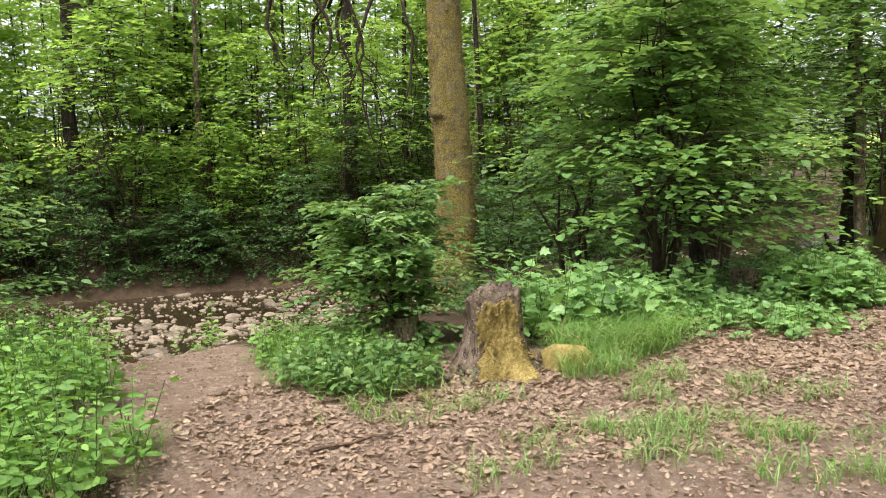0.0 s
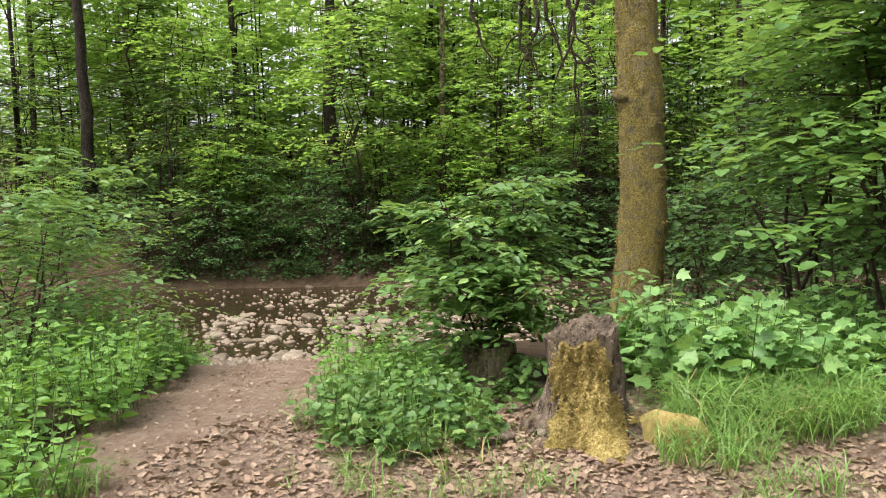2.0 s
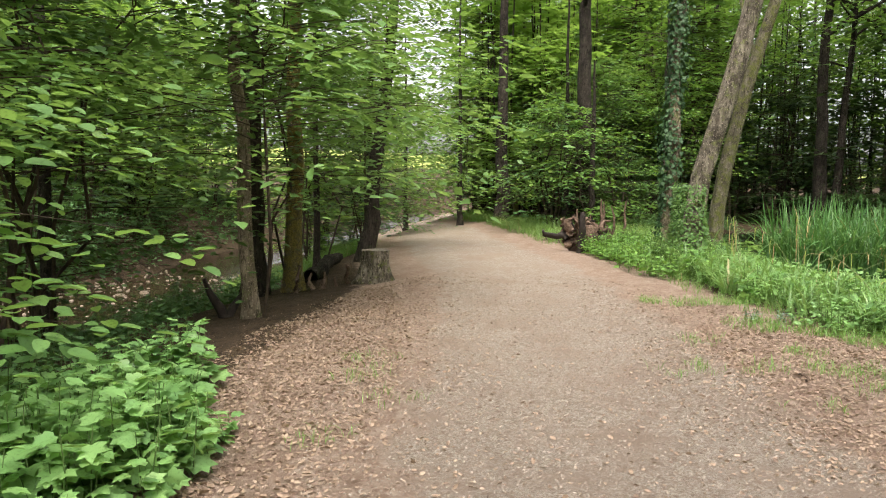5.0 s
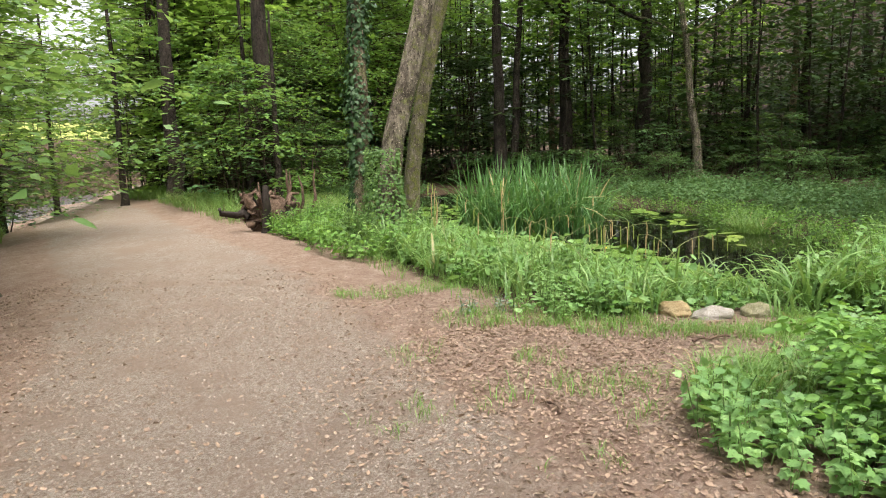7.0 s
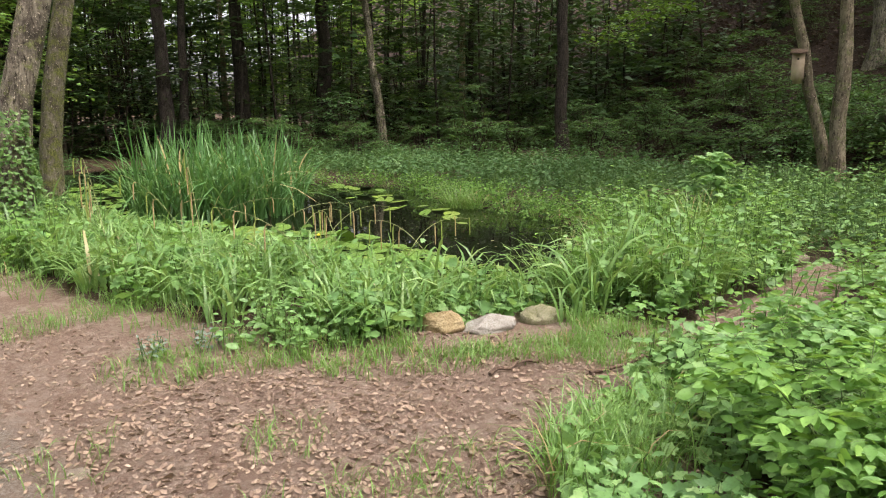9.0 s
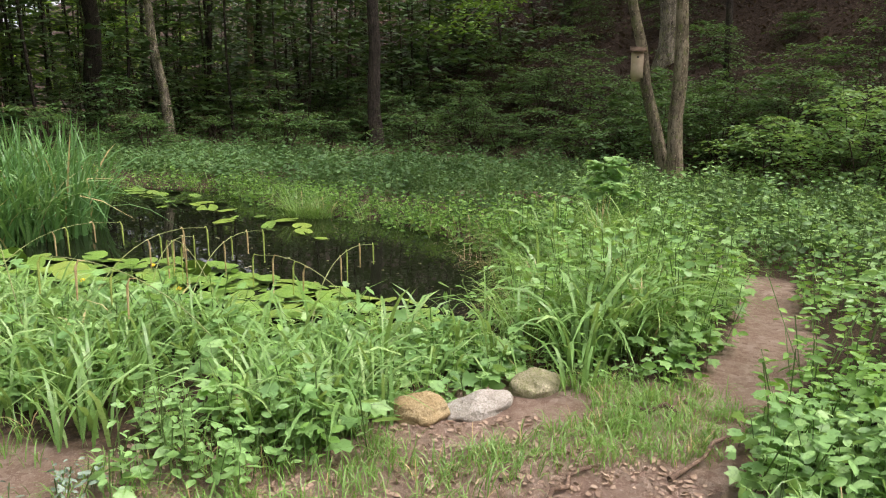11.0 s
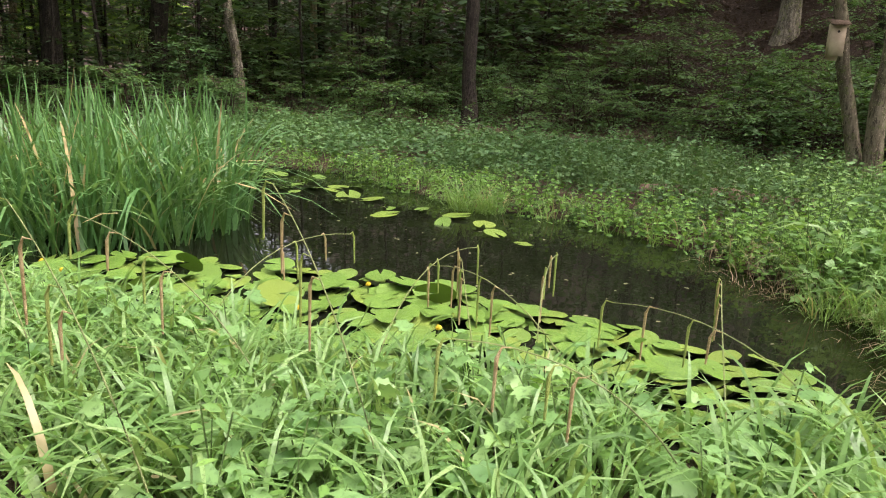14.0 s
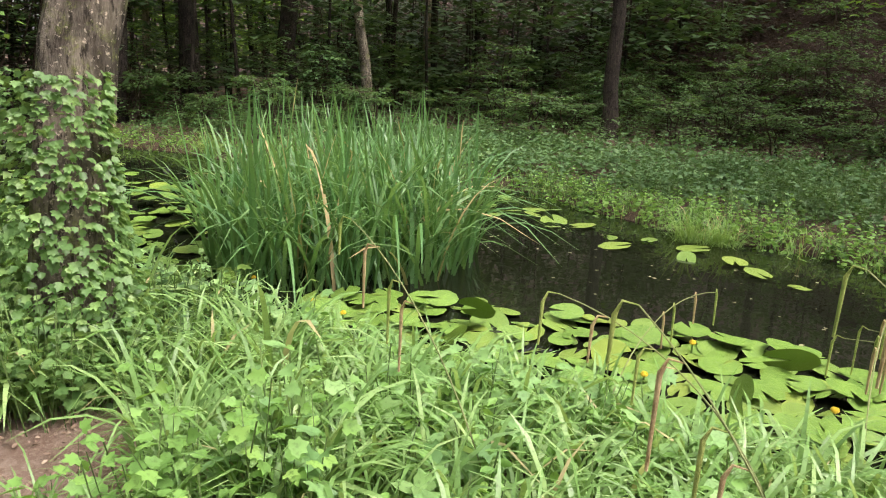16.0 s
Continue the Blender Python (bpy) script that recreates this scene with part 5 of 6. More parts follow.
def put_tussocks(label, kinds_, spots, lo, hi, group, sink=0.02):
    for x, y in spots:
        if math.hypot(x - 11.3, y - 2.4) < 0.62 or (math.hypot(x - 12.35, y - 2.45) < 0.75 and rng.uniform() < 0.7):
            continue
        k = rng.uniform(lo, hi)
        ob = thing("sedge_tussock", label, "grass tussock", group, pose(x, y, max(float(land(x, y)), -0.2) - sink, 0, 0, rng.uniform(0, 360)) @ Matrix.Diagonal((k, k, k * rng.uniform(0.85, 1.15), 1)))
        kind_ = kinds_[rng.integers(len(kinds_))]
        if isinstance(kind_, list):
            for me in kind_:
                part("blade", me, None, ob)
        else:
            tagged(part("blade_mass", kind_, None, ob), kind="stuff")


sedges = [sedge_blades(32, 0.88, 0.036, (0.3, 1.05)) for i in range(5)]
thin = [fine_blades(130, 0.62, 0.009, (0.4, 1.0)) for i in range(3)]
shore = np.array(POND_SHORE)


def along(a, b, n, lo, hi):
    """Spots along a stretch of the shore, some way outside it."""
    out = []
    while len(out) < n:
        k = rng.uniform(a, b)
        i = int(k)
        p0, p1 = shore[i % len(shore)], shore[(i + 1) % len(shore)]
        p = p0 + (p1 - p0) * (k - i)
        nrm = np.array([-(p1 - p0)[1], (p1 - p0)[0]])
        q = p + nrm / np.linalg.norm(nrm) * rng.uniform(lo, hi) + rng.normal(size=2) * 0.1
        out.append((float(q[0]), float(q[1])))
    return out


put_tussocks("arching bright green sedge tussock on the pond edge", sedges, along(0, 6.2, 30, 0.1, 0.6), 0.45, 0.75, "sedges on the near shore")
put_tussocks("arching bright green sedge tussock near the path", sedges, along(0, 6.0, 40, 0.55, 1.5), 0.55, 0.95, "sedges on the near shore")
put_tussocks("fine arching sedge tussock beside the pond", thin, along(18.2, 20.9, 40, -0.1, 1.4), 0.8, 1.25, "sedges by the pond corner")
put_tussocks("fine arching sedge tussock beside the pond", sedges, along(18.5, 20.9, 14, 0.1, 1.2), 0.6, 0.95, "sedges by the pond corner")
put_tussocks("large dark sedge tussock on the far shore", thin, [(18.05, 1.5), (17.95, 1.35), (18.2, 1.6), (23.8, 9.9), (24.2, 10.0), (24.9, 6.3)], 1.0, 1.25, "sedges on the far shore")
put_tussocks("sedge tussock beside the narrow path", sedges, [(13.6, -0.55), (14.0, -0.9), (13.2, 0.0), (12.5, 0.5), (12.2, 0.9), (11.6, 1.6), (12.0, 1.3)], 0.65, 0.95, "sedges by the narrow path")
x, y = thin_corner(*off_path(*np.array(along(-0.3, 6.5, 1500, 0.05, 1.6)).T))
away = np.hypot(x - 14.9, y - 6.5) > 0.75
x, y = x[away], y[away]
herbs("pond_herbs", "broad lobed herbs between the sedges on the shore", x[::2], y[::2], 0.36, 0.12, LOBED, L_RASP, 6)
herbs("pond_herbs", "small leafy herbs between the sedges on the shore", x[1::2], y[1::2], 0.34, 0.085, OVATE, L_NETTLE, 7)
x, y = thin_corner(*off_path(*np.array(along(-0.4, 6.4, 1500, 0.05, 1.55)).T))
grass("shore_sedge", "broad sedge leaves between the tussocks", x, y, 0.6, 0.023, L_SEDGE, tuft=4)
x, y = off_path(*np.array(along(-0.6, 6.5, 500, 0.9, 2.0)).T)
grass("shore_grass", "short grass between path and pond", x, y, 0.24, 0.007, L_GRASS, tuft=7)
x, y = thin_corner(*off_path(*np.array(along(17.0, 20.95, 900, 0.1, 2.4)).T))
herbs("pond_herbs", "nettles and herbs around the pond corner", x, y, 0.5, 0.085, OVATE, L_NETTLE, 8)
x, y = thin_corner(*off_path(*np.array(along(18.0, 20.9, 420, 0.0, 1.8)).T))
herbs("pond_herbs", "brambles among the sedges at the pond corner", x, y, 0.5, 0.1, LOBED, L_RASP, 7)
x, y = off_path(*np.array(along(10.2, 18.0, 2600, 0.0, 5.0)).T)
# far shore herbs: overhanging shade given by the dark leaf colour
herbs("far_shore_herbs", "low herbs covering the far shore, toned dark for shade", x, y, 0.3, 0.07, RHOMB, L_SHORE_SHADE, 8, 0.7)
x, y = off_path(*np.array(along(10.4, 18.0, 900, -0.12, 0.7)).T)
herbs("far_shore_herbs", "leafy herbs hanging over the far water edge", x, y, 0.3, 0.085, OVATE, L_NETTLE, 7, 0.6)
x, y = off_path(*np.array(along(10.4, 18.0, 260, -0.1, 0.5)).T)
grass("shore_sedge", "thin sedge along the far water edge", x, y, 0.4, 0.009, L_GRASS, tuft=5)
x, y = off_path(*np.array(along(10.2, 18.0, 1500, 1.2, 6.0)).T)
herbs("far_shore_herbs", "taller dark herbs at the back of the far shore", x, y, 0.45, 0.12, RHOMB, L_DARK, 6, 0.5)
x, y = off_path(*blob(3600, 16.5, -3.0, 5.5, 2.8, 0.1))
herbs("far_shore_herbs", "low herbs in front of the wooded slope", x, y, 0.4, 0.08, RHOMB, L_SHORE_SHADE, 8, 0.7)
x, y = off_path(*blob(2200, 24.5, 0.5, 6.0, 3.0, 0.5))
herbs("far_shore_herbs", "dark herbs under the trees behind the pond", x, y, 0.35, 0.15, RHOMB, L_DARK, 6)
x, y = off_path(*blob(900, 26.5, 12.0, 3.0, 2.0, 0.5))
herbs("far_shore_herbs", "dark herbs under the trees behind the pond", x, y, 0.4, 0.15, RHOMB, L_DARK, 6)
x, y = off_path(*blob(1500, 14.0, -3.8, 4.5, 2.2, 0.1))
herbs("slope_herbs", "tangled herbs beside the narrow path", x, y, 0.45, 0.12, OVATE, L_RASP, 6)
for x, y in ((11.31, 4.2), (11.15, 4.45)):
    herbs("silver_plant", "silvery-leaved plant at the path edge", *blob(14, x, y, 0.12, 0.08), 0.16, 0.045, OVATE, L_SILVER, 6)

x, y = np.concatenate([blob(190, 11.6, 3.4, 0.4, 0.8, 0.5), blob(40, 11.95, 2.3, 0.3, 0.6)], 1)
herbs("pond_herbs", "low herbs filling the front of the pond edge", x, y, 0.26, 0.075, OVATE, L_RASP, 6)

x, y = np.array(along(17.4, 20.6, 260, -0.55, 0.25)).T
grass("dry_shore_grass", "thin dry brown grass hanging into the water", x, y, 0.5, 0.005, L_DRY, (0.7, 1.15), tuft=4)
x, y = np.concatenate([blob(90, 16.5, 2.4, 3.0, 1.1, 0.4), blob(90, 20.5, 5.5, 3.0, 1.6, 0.6)], 1)
ok = pond_depth(x, y) > 0.15
x, y = x[ok], y[ok]
tagged(new("floating_scraps", mesh_from("floating_scraps", [leaves(CURLED, np.stack([x, y, 0 * x - 0.092], -1), circle(len(x)), np.array([0, 0, 1.0]) + rng.normal(size=(len(x), 3)) * 0.05, rng.uniform(0.012, 0.05, len(x)))], L_SCRAP)), "small leaf scraps floating on the pond", "leaf litter", kind="stuff")

# reeds in the water
n = 1500
x, y = blob(n, 18.25, 5.2, 1.35, 1.15, -0.6)
base = np.stack([x, y, np.full(n, -0.25)], -1)
reed = tagged(new("reed_bed", mesh_from("reed_bed", [blades(base, circle(n), rng.uniform(0.85, 1.7, n), rng.uniform(0.024, 0.042, n), np.clip(rng.normal(0.38, 0.36, n), 0.02, 1.15), 7)], L_REED)), "dense stand of tall green reeds in the pond", "reeds", kind="stuff")
x, y = blob(50, 18.5, 7.4, 0.9, 0.4, 0.2)
tagged(new("reed_bed", mesh_from("reed_bed", [blades(np.stack([x, y, 0 * x - 0.25], -1), circle(50), rng.uniform(0.5, 0.9, 50), rng.uniform(0.012, 0.02, 50), np.clip(rng.normal(0.3, 0.2, 50), 0.02, 0.9), 6)], L_REED)), "thin reeds at the pond edge", "reeds", kind="stuff")


# water lilies
def pad_mesh(seed):
    n = 16
    a = np.linspace(0.22, 2 * np.pi - 0.22, n)
    r = 0.5 * (1 + 0.1 * np.cos(a)) * (1 + rng.normal(size=n) * 0.015)
    rim = np.stack([r * np.cos(a) * 1.15, r * np.sin(a) * 0.92, rng.normal(size=n) * 0.012 + 0.012], -1)
    half = rim * [0.5, 0.5, 0] + [0, 0, 0.006]
    v = np.vstack([rim, half, [[0.02, 0, 0.0]]])
    f4 = [(i, i + 1, n + i + 1, n + i) for i in range(n - 1)]
    f3 = [(n + i, n + i + 1, 2 * n) for i in range(n - 1)]
    return mesh_from("lily_pad", [(v, f4), (v * 1.0, f3)], L_PAD, True)


pads = [pad_mesh(i) for i in range(5)]
pad_mat = mottled("lily_pad_skin", (0.066, 0.15, 0.022), (0.115, 0.225, 0.034), 9.0, 0.36, (0.165, 0.265, 0.046), 0.006)
nt = pad_mat.node_tree
info = nt.nodes.new("ShaderNodeObjectInfo")
old = nt.nodes["Principled BSDF"].inputs["Base Color"].links[0].from_socket
nt.links.new(mix(nt, info.outputs["Random"], old, (0.185, 0.265, 0.04)), nt.nodes["Principled BSDF"].inputs["Base Color"])
for me in pads:
    me.materials[0] = pad_mat
spots = []


def try_pads(count, cx, cy, rx, ry, turn, gap):
    tries = 0
    made = 0
    while made < count and tries < 6000:
        tries += 1
        (x,), (y,) = blob(1, cx, cy, rx, ry, turn)
        if float(pond_depth(x, y)) < 0.02 or any((x - a) ** 2 + (y - b) ** 2 < gap**2 for a, b in spots):
            continue
        spots.append((x, y))
        made += 1
        ob = tagged(new("lily_pad", pads[rng.integers(5)]), "round green water lily leaf floating on the pond", "lily pad", "water lily leaves")
        k = rng.uniform(0.13, 0.27) * (1.2 if x > 17.5 else 1.0)
        ob.matrix_basis = pose(x, y, -0.088 + 0.004 * rng.integers(0, 9), rng.normal() * 7, rng.normal() * 7, rng.uniform(0, 360)) @ Matrix.Diagonal((k, k * rng.uniform(0.85, 1.1), k, 1))


try_pads(185, 14.95, 3.9, 2.7, 0.85, 0.78, 0.13)
try_pads(72, 20.3, 7.2, 3.2, 1.2, 0.42, 0.22)
try_pads(18, 20.4, 3.0, 1.6, 0.5, 0.3, 0.24)
try_pads(9, 17.8, 2.2, 1.6, 0.3, 0.45, 0.4)
try_pads(26, 13.3, 2.4, 0.6, 0.6, 0.6, 0.16)
pa = np.linspace(0.2, 2 * np.pi - 0.2, 11)
PAD = (np.vstack([[[0.05, 0, 0.0]], np.stack([0.55 * np.cos(pa), 0.46 * np.sin(pa), 0.015 * np.cos(3 * pa)], -1)]), np.array([(0, i, i + 1) for i in range(1, 11)]))
x, y = np.concatenate([blob(150, 15.0, 3.95, 2.4, 0.8, 0.78), blob(110, 20.3, 7.2, 3.2, 1.1, 0.42)], 1)
ok = pond_depth(x, y) > 0.1
x, y = x[ok], y[ok]
n = len(x)
tagged(new("lily_pad_mass", mesh_from("lily_pad_mass", [leaves(PAD, np.stack([x, y, -0.07 + rng.uniform(0, 0.07, n)], -1), circle(n), np.array([0, 0, 1.0]) + rng.normal(size=(n, 3)) * 0.2, rng.uniform(0.14, 0.27, n))], pad_mat)), "crowded smaller water lily leaves overlapping on the pond", "lily pads", kind="stuff")
for x, y, a in ((16.1, 4.75, 30), (15.6, 5.1, 120), (17.0, 6.3, 200), (17.2, 6.55, 60), (14.6, 3.9, 150), (15.2, 4.3, 280), (16.9, 6.6, 300), (14.9, 3.3, 45)):
    ob = tagged(new("lily_leaf", pads[0]), "water lily leaf standing up out of the water", "lily pad", "raised water lily leaves")
    ob.matrix_basis = pose(x, y, 0.05, 62, 10, a) @ Matrix.Diagonal((0.27, 0.2, 0.27, 1))
for x, y in ((15.36, 3.63), (17.7, 6.5), (17.2, 6.1), (16.6, 5.75), (14.4, 3.5), (16.3, 5.6), (15.0, 4.2)):
    fl = thing("lily_flower", "small round yellow water lily flower on a stalk", "flower", "yellow water lily flowers", pose(x, y, -0.09))
    part("stalk", tube([(0, 0, -0.1), (0, 0, 0.09)], [0.006, 0.006], 6), STEM_GREEN, fl)
    b = part("bloom", stone_mesh("bloom", YELLOW, 0.8, 2), None, fl)
    b.matrix_basis = pose(0, 0, 0.1) @ Matrix.Scale(0.045, 4)


# pendulous sedge stems arching over the water
def pendulous(x, y, ang, ln, tilt, label):
    ob = thing("pendulous_sedge", label, "sedge", "hanging sedge stems", pose(x, y, float(land(x, y)), 0, 0, ang))
    s = np.linspace(0, 1, 14)
    q = np.stack([ln * (0.5 * s + 0.65 * s**1.6) * tilt, 0.05 * np.sin(3 * s) * tilt, ln * (0.95 * s - 0.68 * tilt * s**2.2)], -1)
    part("stem", tube(q, np.linspace(0.0042, 0.002, 14), 5), STEM_PALE, ob)
    for j, k in enumerate((13, 11, 9, 8)):
        o = q[k]
        l2 = rng.uniform(0.15, 0.28)
        c = np.array([o, o + [0.035, 0.01, 0.006], o + [0.05, 0.012, -0.03], o + [0.055, 0.012, -l2]])
        part("spike", tube(c, [0.0015, 0.0035, 0.007, 0.0045], 6), SPIKE if j % 2 else SPIKE_G, ob)


for x, y, a, ln, tl in ((13.1, 3.6, -35, 1.3, 0.85), (13.2, 3.8, -20, 1.25, 0.9), (13.6, 4.2, -50, 1.3, 0.8), (12.7, 2.9, -40, 1.2, 0.85), (13.0, 3.3, 10, 1.35, 0.9), (14.3, 4.9, -60, 1.25, 0.8),
                        (12.75, 5.1, 40, 1.5, 0.35), (12.7, 4.4, 20, 1.55, 0.4), (13.9, 5.5, 30, 1.5, 0.45), (12.4, 2.5, 30, 1.2, 0.8), (13.5, 4.6, 60, 1.45, 0.5), (12.3, 3.4, 75, 1.3, 0.6)):
    pendulous(x, y, a, ln, tl, "pendulous sedge stem with hanging seed spikes over the water")

# the three stones set at the pond edge
for me, x, y, sx, sy, sz, a, lab in ((fit_size(stone_mesh("ochre_stone", SANDSTONE, 0.8, 21, 4), 0.30, 0.22, 0.20), 11.45, 2.68, 1, 1, 1, 75, "rough ochre stone set at the pond edge"),
                                     (fit_size(stone_mesh("white_stone", LIMESTONE, 0.7, 23, 4), 0.37, 0.2, 0.17), 11.4, 2.38, 1, 1, 1, 95, "pale white stone set at the pond edge"),
                                     (fit_size(stone_mesh("mossy_stone", MOSSSTONE, 0.85, 22, 4), 0.34, 0.24, 0.22), 11.46, 1.99, 1, 1, 1, 85, "pale rounded stone tinged with moss")):
    ob = tagged(new("boulder", me), lab, "stone", "stones at the pond edge")
    ob.matrix_basis = pose(x, y, 0.018, 4, 5, a) @ Matrix.Diagonal((sx, sy, sz, 1))
ob = tagged(new("old_log", mesh_from("old_log", tube(bent((0, 0, 0), (1.9, 0.3, 0.02), 9, 0.03, 0.03), np.linspace(0.13, 0.1, 9), 9, 0.07), DEADWOOD, True)), "rotten brown log lying across the herbs", "log")
ob.matrix_basis = at_place(16.6, -2.1, 38, 1, 0.08)
ob = tagged(new("flat_rock", stone_mesh("flat_rock", STONE, 0.3, 31)), "flat grey stone beside the narrow path", "stone")
ob.matrix_basis = at_place(13.1, -0.75, 20, 0.5, 0.04)

# the shrubs at the corner of path and clearing
for q, (x, y, h, r, nb) in enumerate(((8.9, 1.55, 0.85, 0.7, 60), (9.6, 1.2, 0.75, 0.65, 55), (8.4, 1.1, 0.9, 0.7, 55), (9.9, 0.5, 0.7, 0.7, 50), (10.6, -0.3, 0.8, 0.8, 50), (9.2, 0.2, 1.0, 0.9, 55), (7.9, 0.3, 0.9, 0.8, 45), (11.3, -1.6, 0.9, 0.9, 50))):
    ob = thing("maple_sapling", "young maple and bramble thicket with broad soft green leaves", "bush", "bushes at the path corner", at_place(x, y))
    shrub_parts(ob, h * 0.72, r * 0.9, 6, nb, 6, 5, 0.07, LOBED if q % 4 == 3 else OVATE, L_RASP if q % 3 else L_NETTLE, STEM_GREEN, low=0.12, thick=0.007, flat=0.55, rise=0.5)
x, y = off_path(*blob(1100, 9.3, 1.3, 1.5, 1.1, -0.7), -0.8)
herbs("corner_herbs", "low herbs and brambles at the path corner", x, y, 0.25, 0.085, LOBED, L_RASP, 6)
x, y = blob(130, 9.5, 2.2, 0.5, 0.25, -0.7)
grass("grass_tuft_field", "long grass at the path corner", x, y, 0.42, 0.007, L_GRASS)
ob = thing("maple_seedling", "tall maple seedling standing over the herbs", "sapling", m=at_place(14.5, -0.9))
shrub_parts(ob, 0.95, 0.4, 2, 16, 3, 4, 0.13, LOBED, L_RASP, STEM_GREEN, low=0.5, thick=0.008)
x, y = off_path(*blob(1600, 21.5, 13.2, 5.5, 2.2, 0.9))
grass("verge_grass", "tall green grass along the path verge", x, y, 0.6, 0.009, L_GRASS, tuft=5)
x, y = off_path(*blob(800, 16.9, 9.0, 1.8, 0.75, 0.85))
herbs("verge_herbs", "herbs along the path verge", x, y, 0.4, 0.1, OVATE, L_NETTLE, 6)
x, y = off_path(*blob(300, 14.6, 7.2, 1.4, 0.7, 0.85))
away = np.hypot(x - 14.73, y - 7.09) > 0.4
herbs("verge_herbs", "herbs along the path verge", x[away], y[away], 0.45, 0.085, LOBED, L_NETTLE, 6)
x, y = off_path(*blob(420, 14.7, 6.7, 1.0, 0.7, 0.85))
grass("verge_grass", "long arching grass on the bank beside the leaning trunk", x, y, 0.5, 0.012, L_SEDGE, (0.5, 1.1), tuft=5)
x, y = off_path(*np.concatenate([blob(650, 26.0, 20.6, 2.6, 1.1, 0.85), blob(450, 22.4, 23.9, 1.6, 1.2)], 1))
grass("verge_grass", "tall bright grass where the path bends away", x, y, 0.6, 0.012, L_GRASS, tuft=5)
x, y = off_path(*blob(1500, 15.5, 17.5, 2.2, 2.8, -0.6))
grass("verge_grass", "bright grass along the far path", x, y, 0.45, 0.009, L_GRASS, tuft=5)

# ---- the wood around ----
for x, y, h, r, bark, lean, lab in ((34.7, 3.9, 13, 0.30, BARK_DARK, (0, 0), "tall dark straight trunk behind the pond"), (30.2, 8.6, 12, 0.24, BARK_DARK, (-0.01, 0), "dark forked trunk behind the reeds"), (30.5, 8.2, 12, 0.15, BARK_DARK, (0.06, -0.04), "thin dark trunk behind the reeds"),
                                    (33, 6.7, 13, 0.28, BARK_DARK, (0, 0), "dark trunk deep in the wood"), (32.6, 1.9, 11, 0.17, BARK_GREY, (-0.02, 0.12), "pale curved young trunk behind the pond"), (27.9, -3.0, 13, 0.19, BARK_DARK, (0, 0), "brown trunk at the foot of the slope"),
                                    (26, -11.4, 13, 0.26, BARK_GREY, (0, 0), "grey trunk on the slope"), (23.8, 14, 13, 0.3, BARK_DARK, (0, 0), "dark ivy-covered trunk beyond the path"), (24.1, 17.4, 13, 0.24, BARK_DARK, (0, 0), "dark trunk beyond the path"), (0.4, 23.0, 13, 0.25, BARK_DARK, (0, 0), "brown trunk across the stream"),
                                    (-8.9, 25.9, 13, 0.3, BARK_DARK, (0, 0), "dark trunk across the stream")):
    # behind the pond (y < 10) the crowns are enlarged, unseen, for more shade
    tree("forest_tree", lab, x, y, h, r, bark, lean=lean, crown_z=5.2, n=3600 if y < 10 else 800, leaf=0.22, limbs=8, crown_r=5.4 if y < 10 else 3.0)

for x, y, h, lm in ((24.8, 15.2, 8, L_HAZEL), (26.0, 12.2, 7, L_CROWN), (23.2, 18.6, 8, L_HAZEL), (22.0, 12.6, 5, L_CROWN), (20.6, 20.5, 6, L_CROWN), (28.5, 20.5, 9, L_CROWN)):
    leafy("verge_tree", "leafy young tree standing beyond the path", x, y, h, 0.1, BARK_DARK, (0.01, 0.01), 75, 2.6, 0.1, lm, 0.17)
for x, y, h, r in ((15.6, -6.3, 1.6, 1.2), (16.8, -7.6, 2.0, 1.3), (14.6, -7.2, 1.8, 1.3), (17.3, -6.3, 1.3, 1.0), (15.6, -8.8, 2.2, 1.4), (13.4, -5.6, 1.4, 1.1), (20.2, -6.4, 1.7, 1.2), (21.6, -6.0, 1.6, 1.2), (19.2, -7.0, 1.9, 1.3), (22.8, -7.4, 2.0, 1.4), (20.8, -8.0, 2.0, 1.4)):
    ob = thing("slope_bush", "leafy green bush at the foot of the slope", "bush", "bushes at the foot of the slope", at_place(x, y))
    # lit leaf colour left of x = 18, shaded leaf colour beyond
    shrub_parts(ob, h, r, 5, 70, 5, 5, 0.1, OVATE, L_HAZEL if x < 18 else L_SHORE_SHADE, low=0.1, thick=0.014, flat=0.4, rise=0.35)
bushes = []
# the leaf material decides which young trees look lit and which shaded
for i, (h, r, nb, mt, low) in enumerate(((3.6, 1.8, 85, L_SUN, 0.1), (5.5, 2.1, 110, L_FAR_SHADE, 0.12), (2.4, 1.5, 70, L_DARK, 0.05), (7.5, 2.5, 130, L_SUN, 0.2), (4.4, 1.9, 90, L_DARK, 0.08), (1.3, 1.1, 50, L_DARK, 0.05), (9.5, 2.8, 130, L_CROWN, 0.35), (2.8, 1.7, 62, L_SHORE_SHADE, 0.05), (1.4, 1.2, 44, L_SHORE_SHADE, 0.05))):
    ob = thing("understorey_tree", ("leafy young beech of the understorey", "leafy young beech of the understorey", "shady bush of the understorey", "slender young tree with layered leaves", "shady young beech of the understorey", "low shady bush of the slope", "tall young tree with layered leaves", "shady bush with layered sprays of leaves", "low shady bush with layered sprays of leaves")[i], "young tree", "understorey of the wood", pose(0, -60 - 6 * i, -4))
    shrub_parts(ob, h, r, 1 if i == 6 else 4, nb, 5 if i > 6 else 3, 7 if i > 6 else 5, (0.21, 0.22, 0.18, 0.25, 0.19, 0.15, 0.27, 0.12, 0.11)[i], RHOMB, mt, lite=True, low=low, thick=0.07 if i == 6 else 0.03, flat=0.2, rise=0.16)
    bushes.append(ob)
talls = []
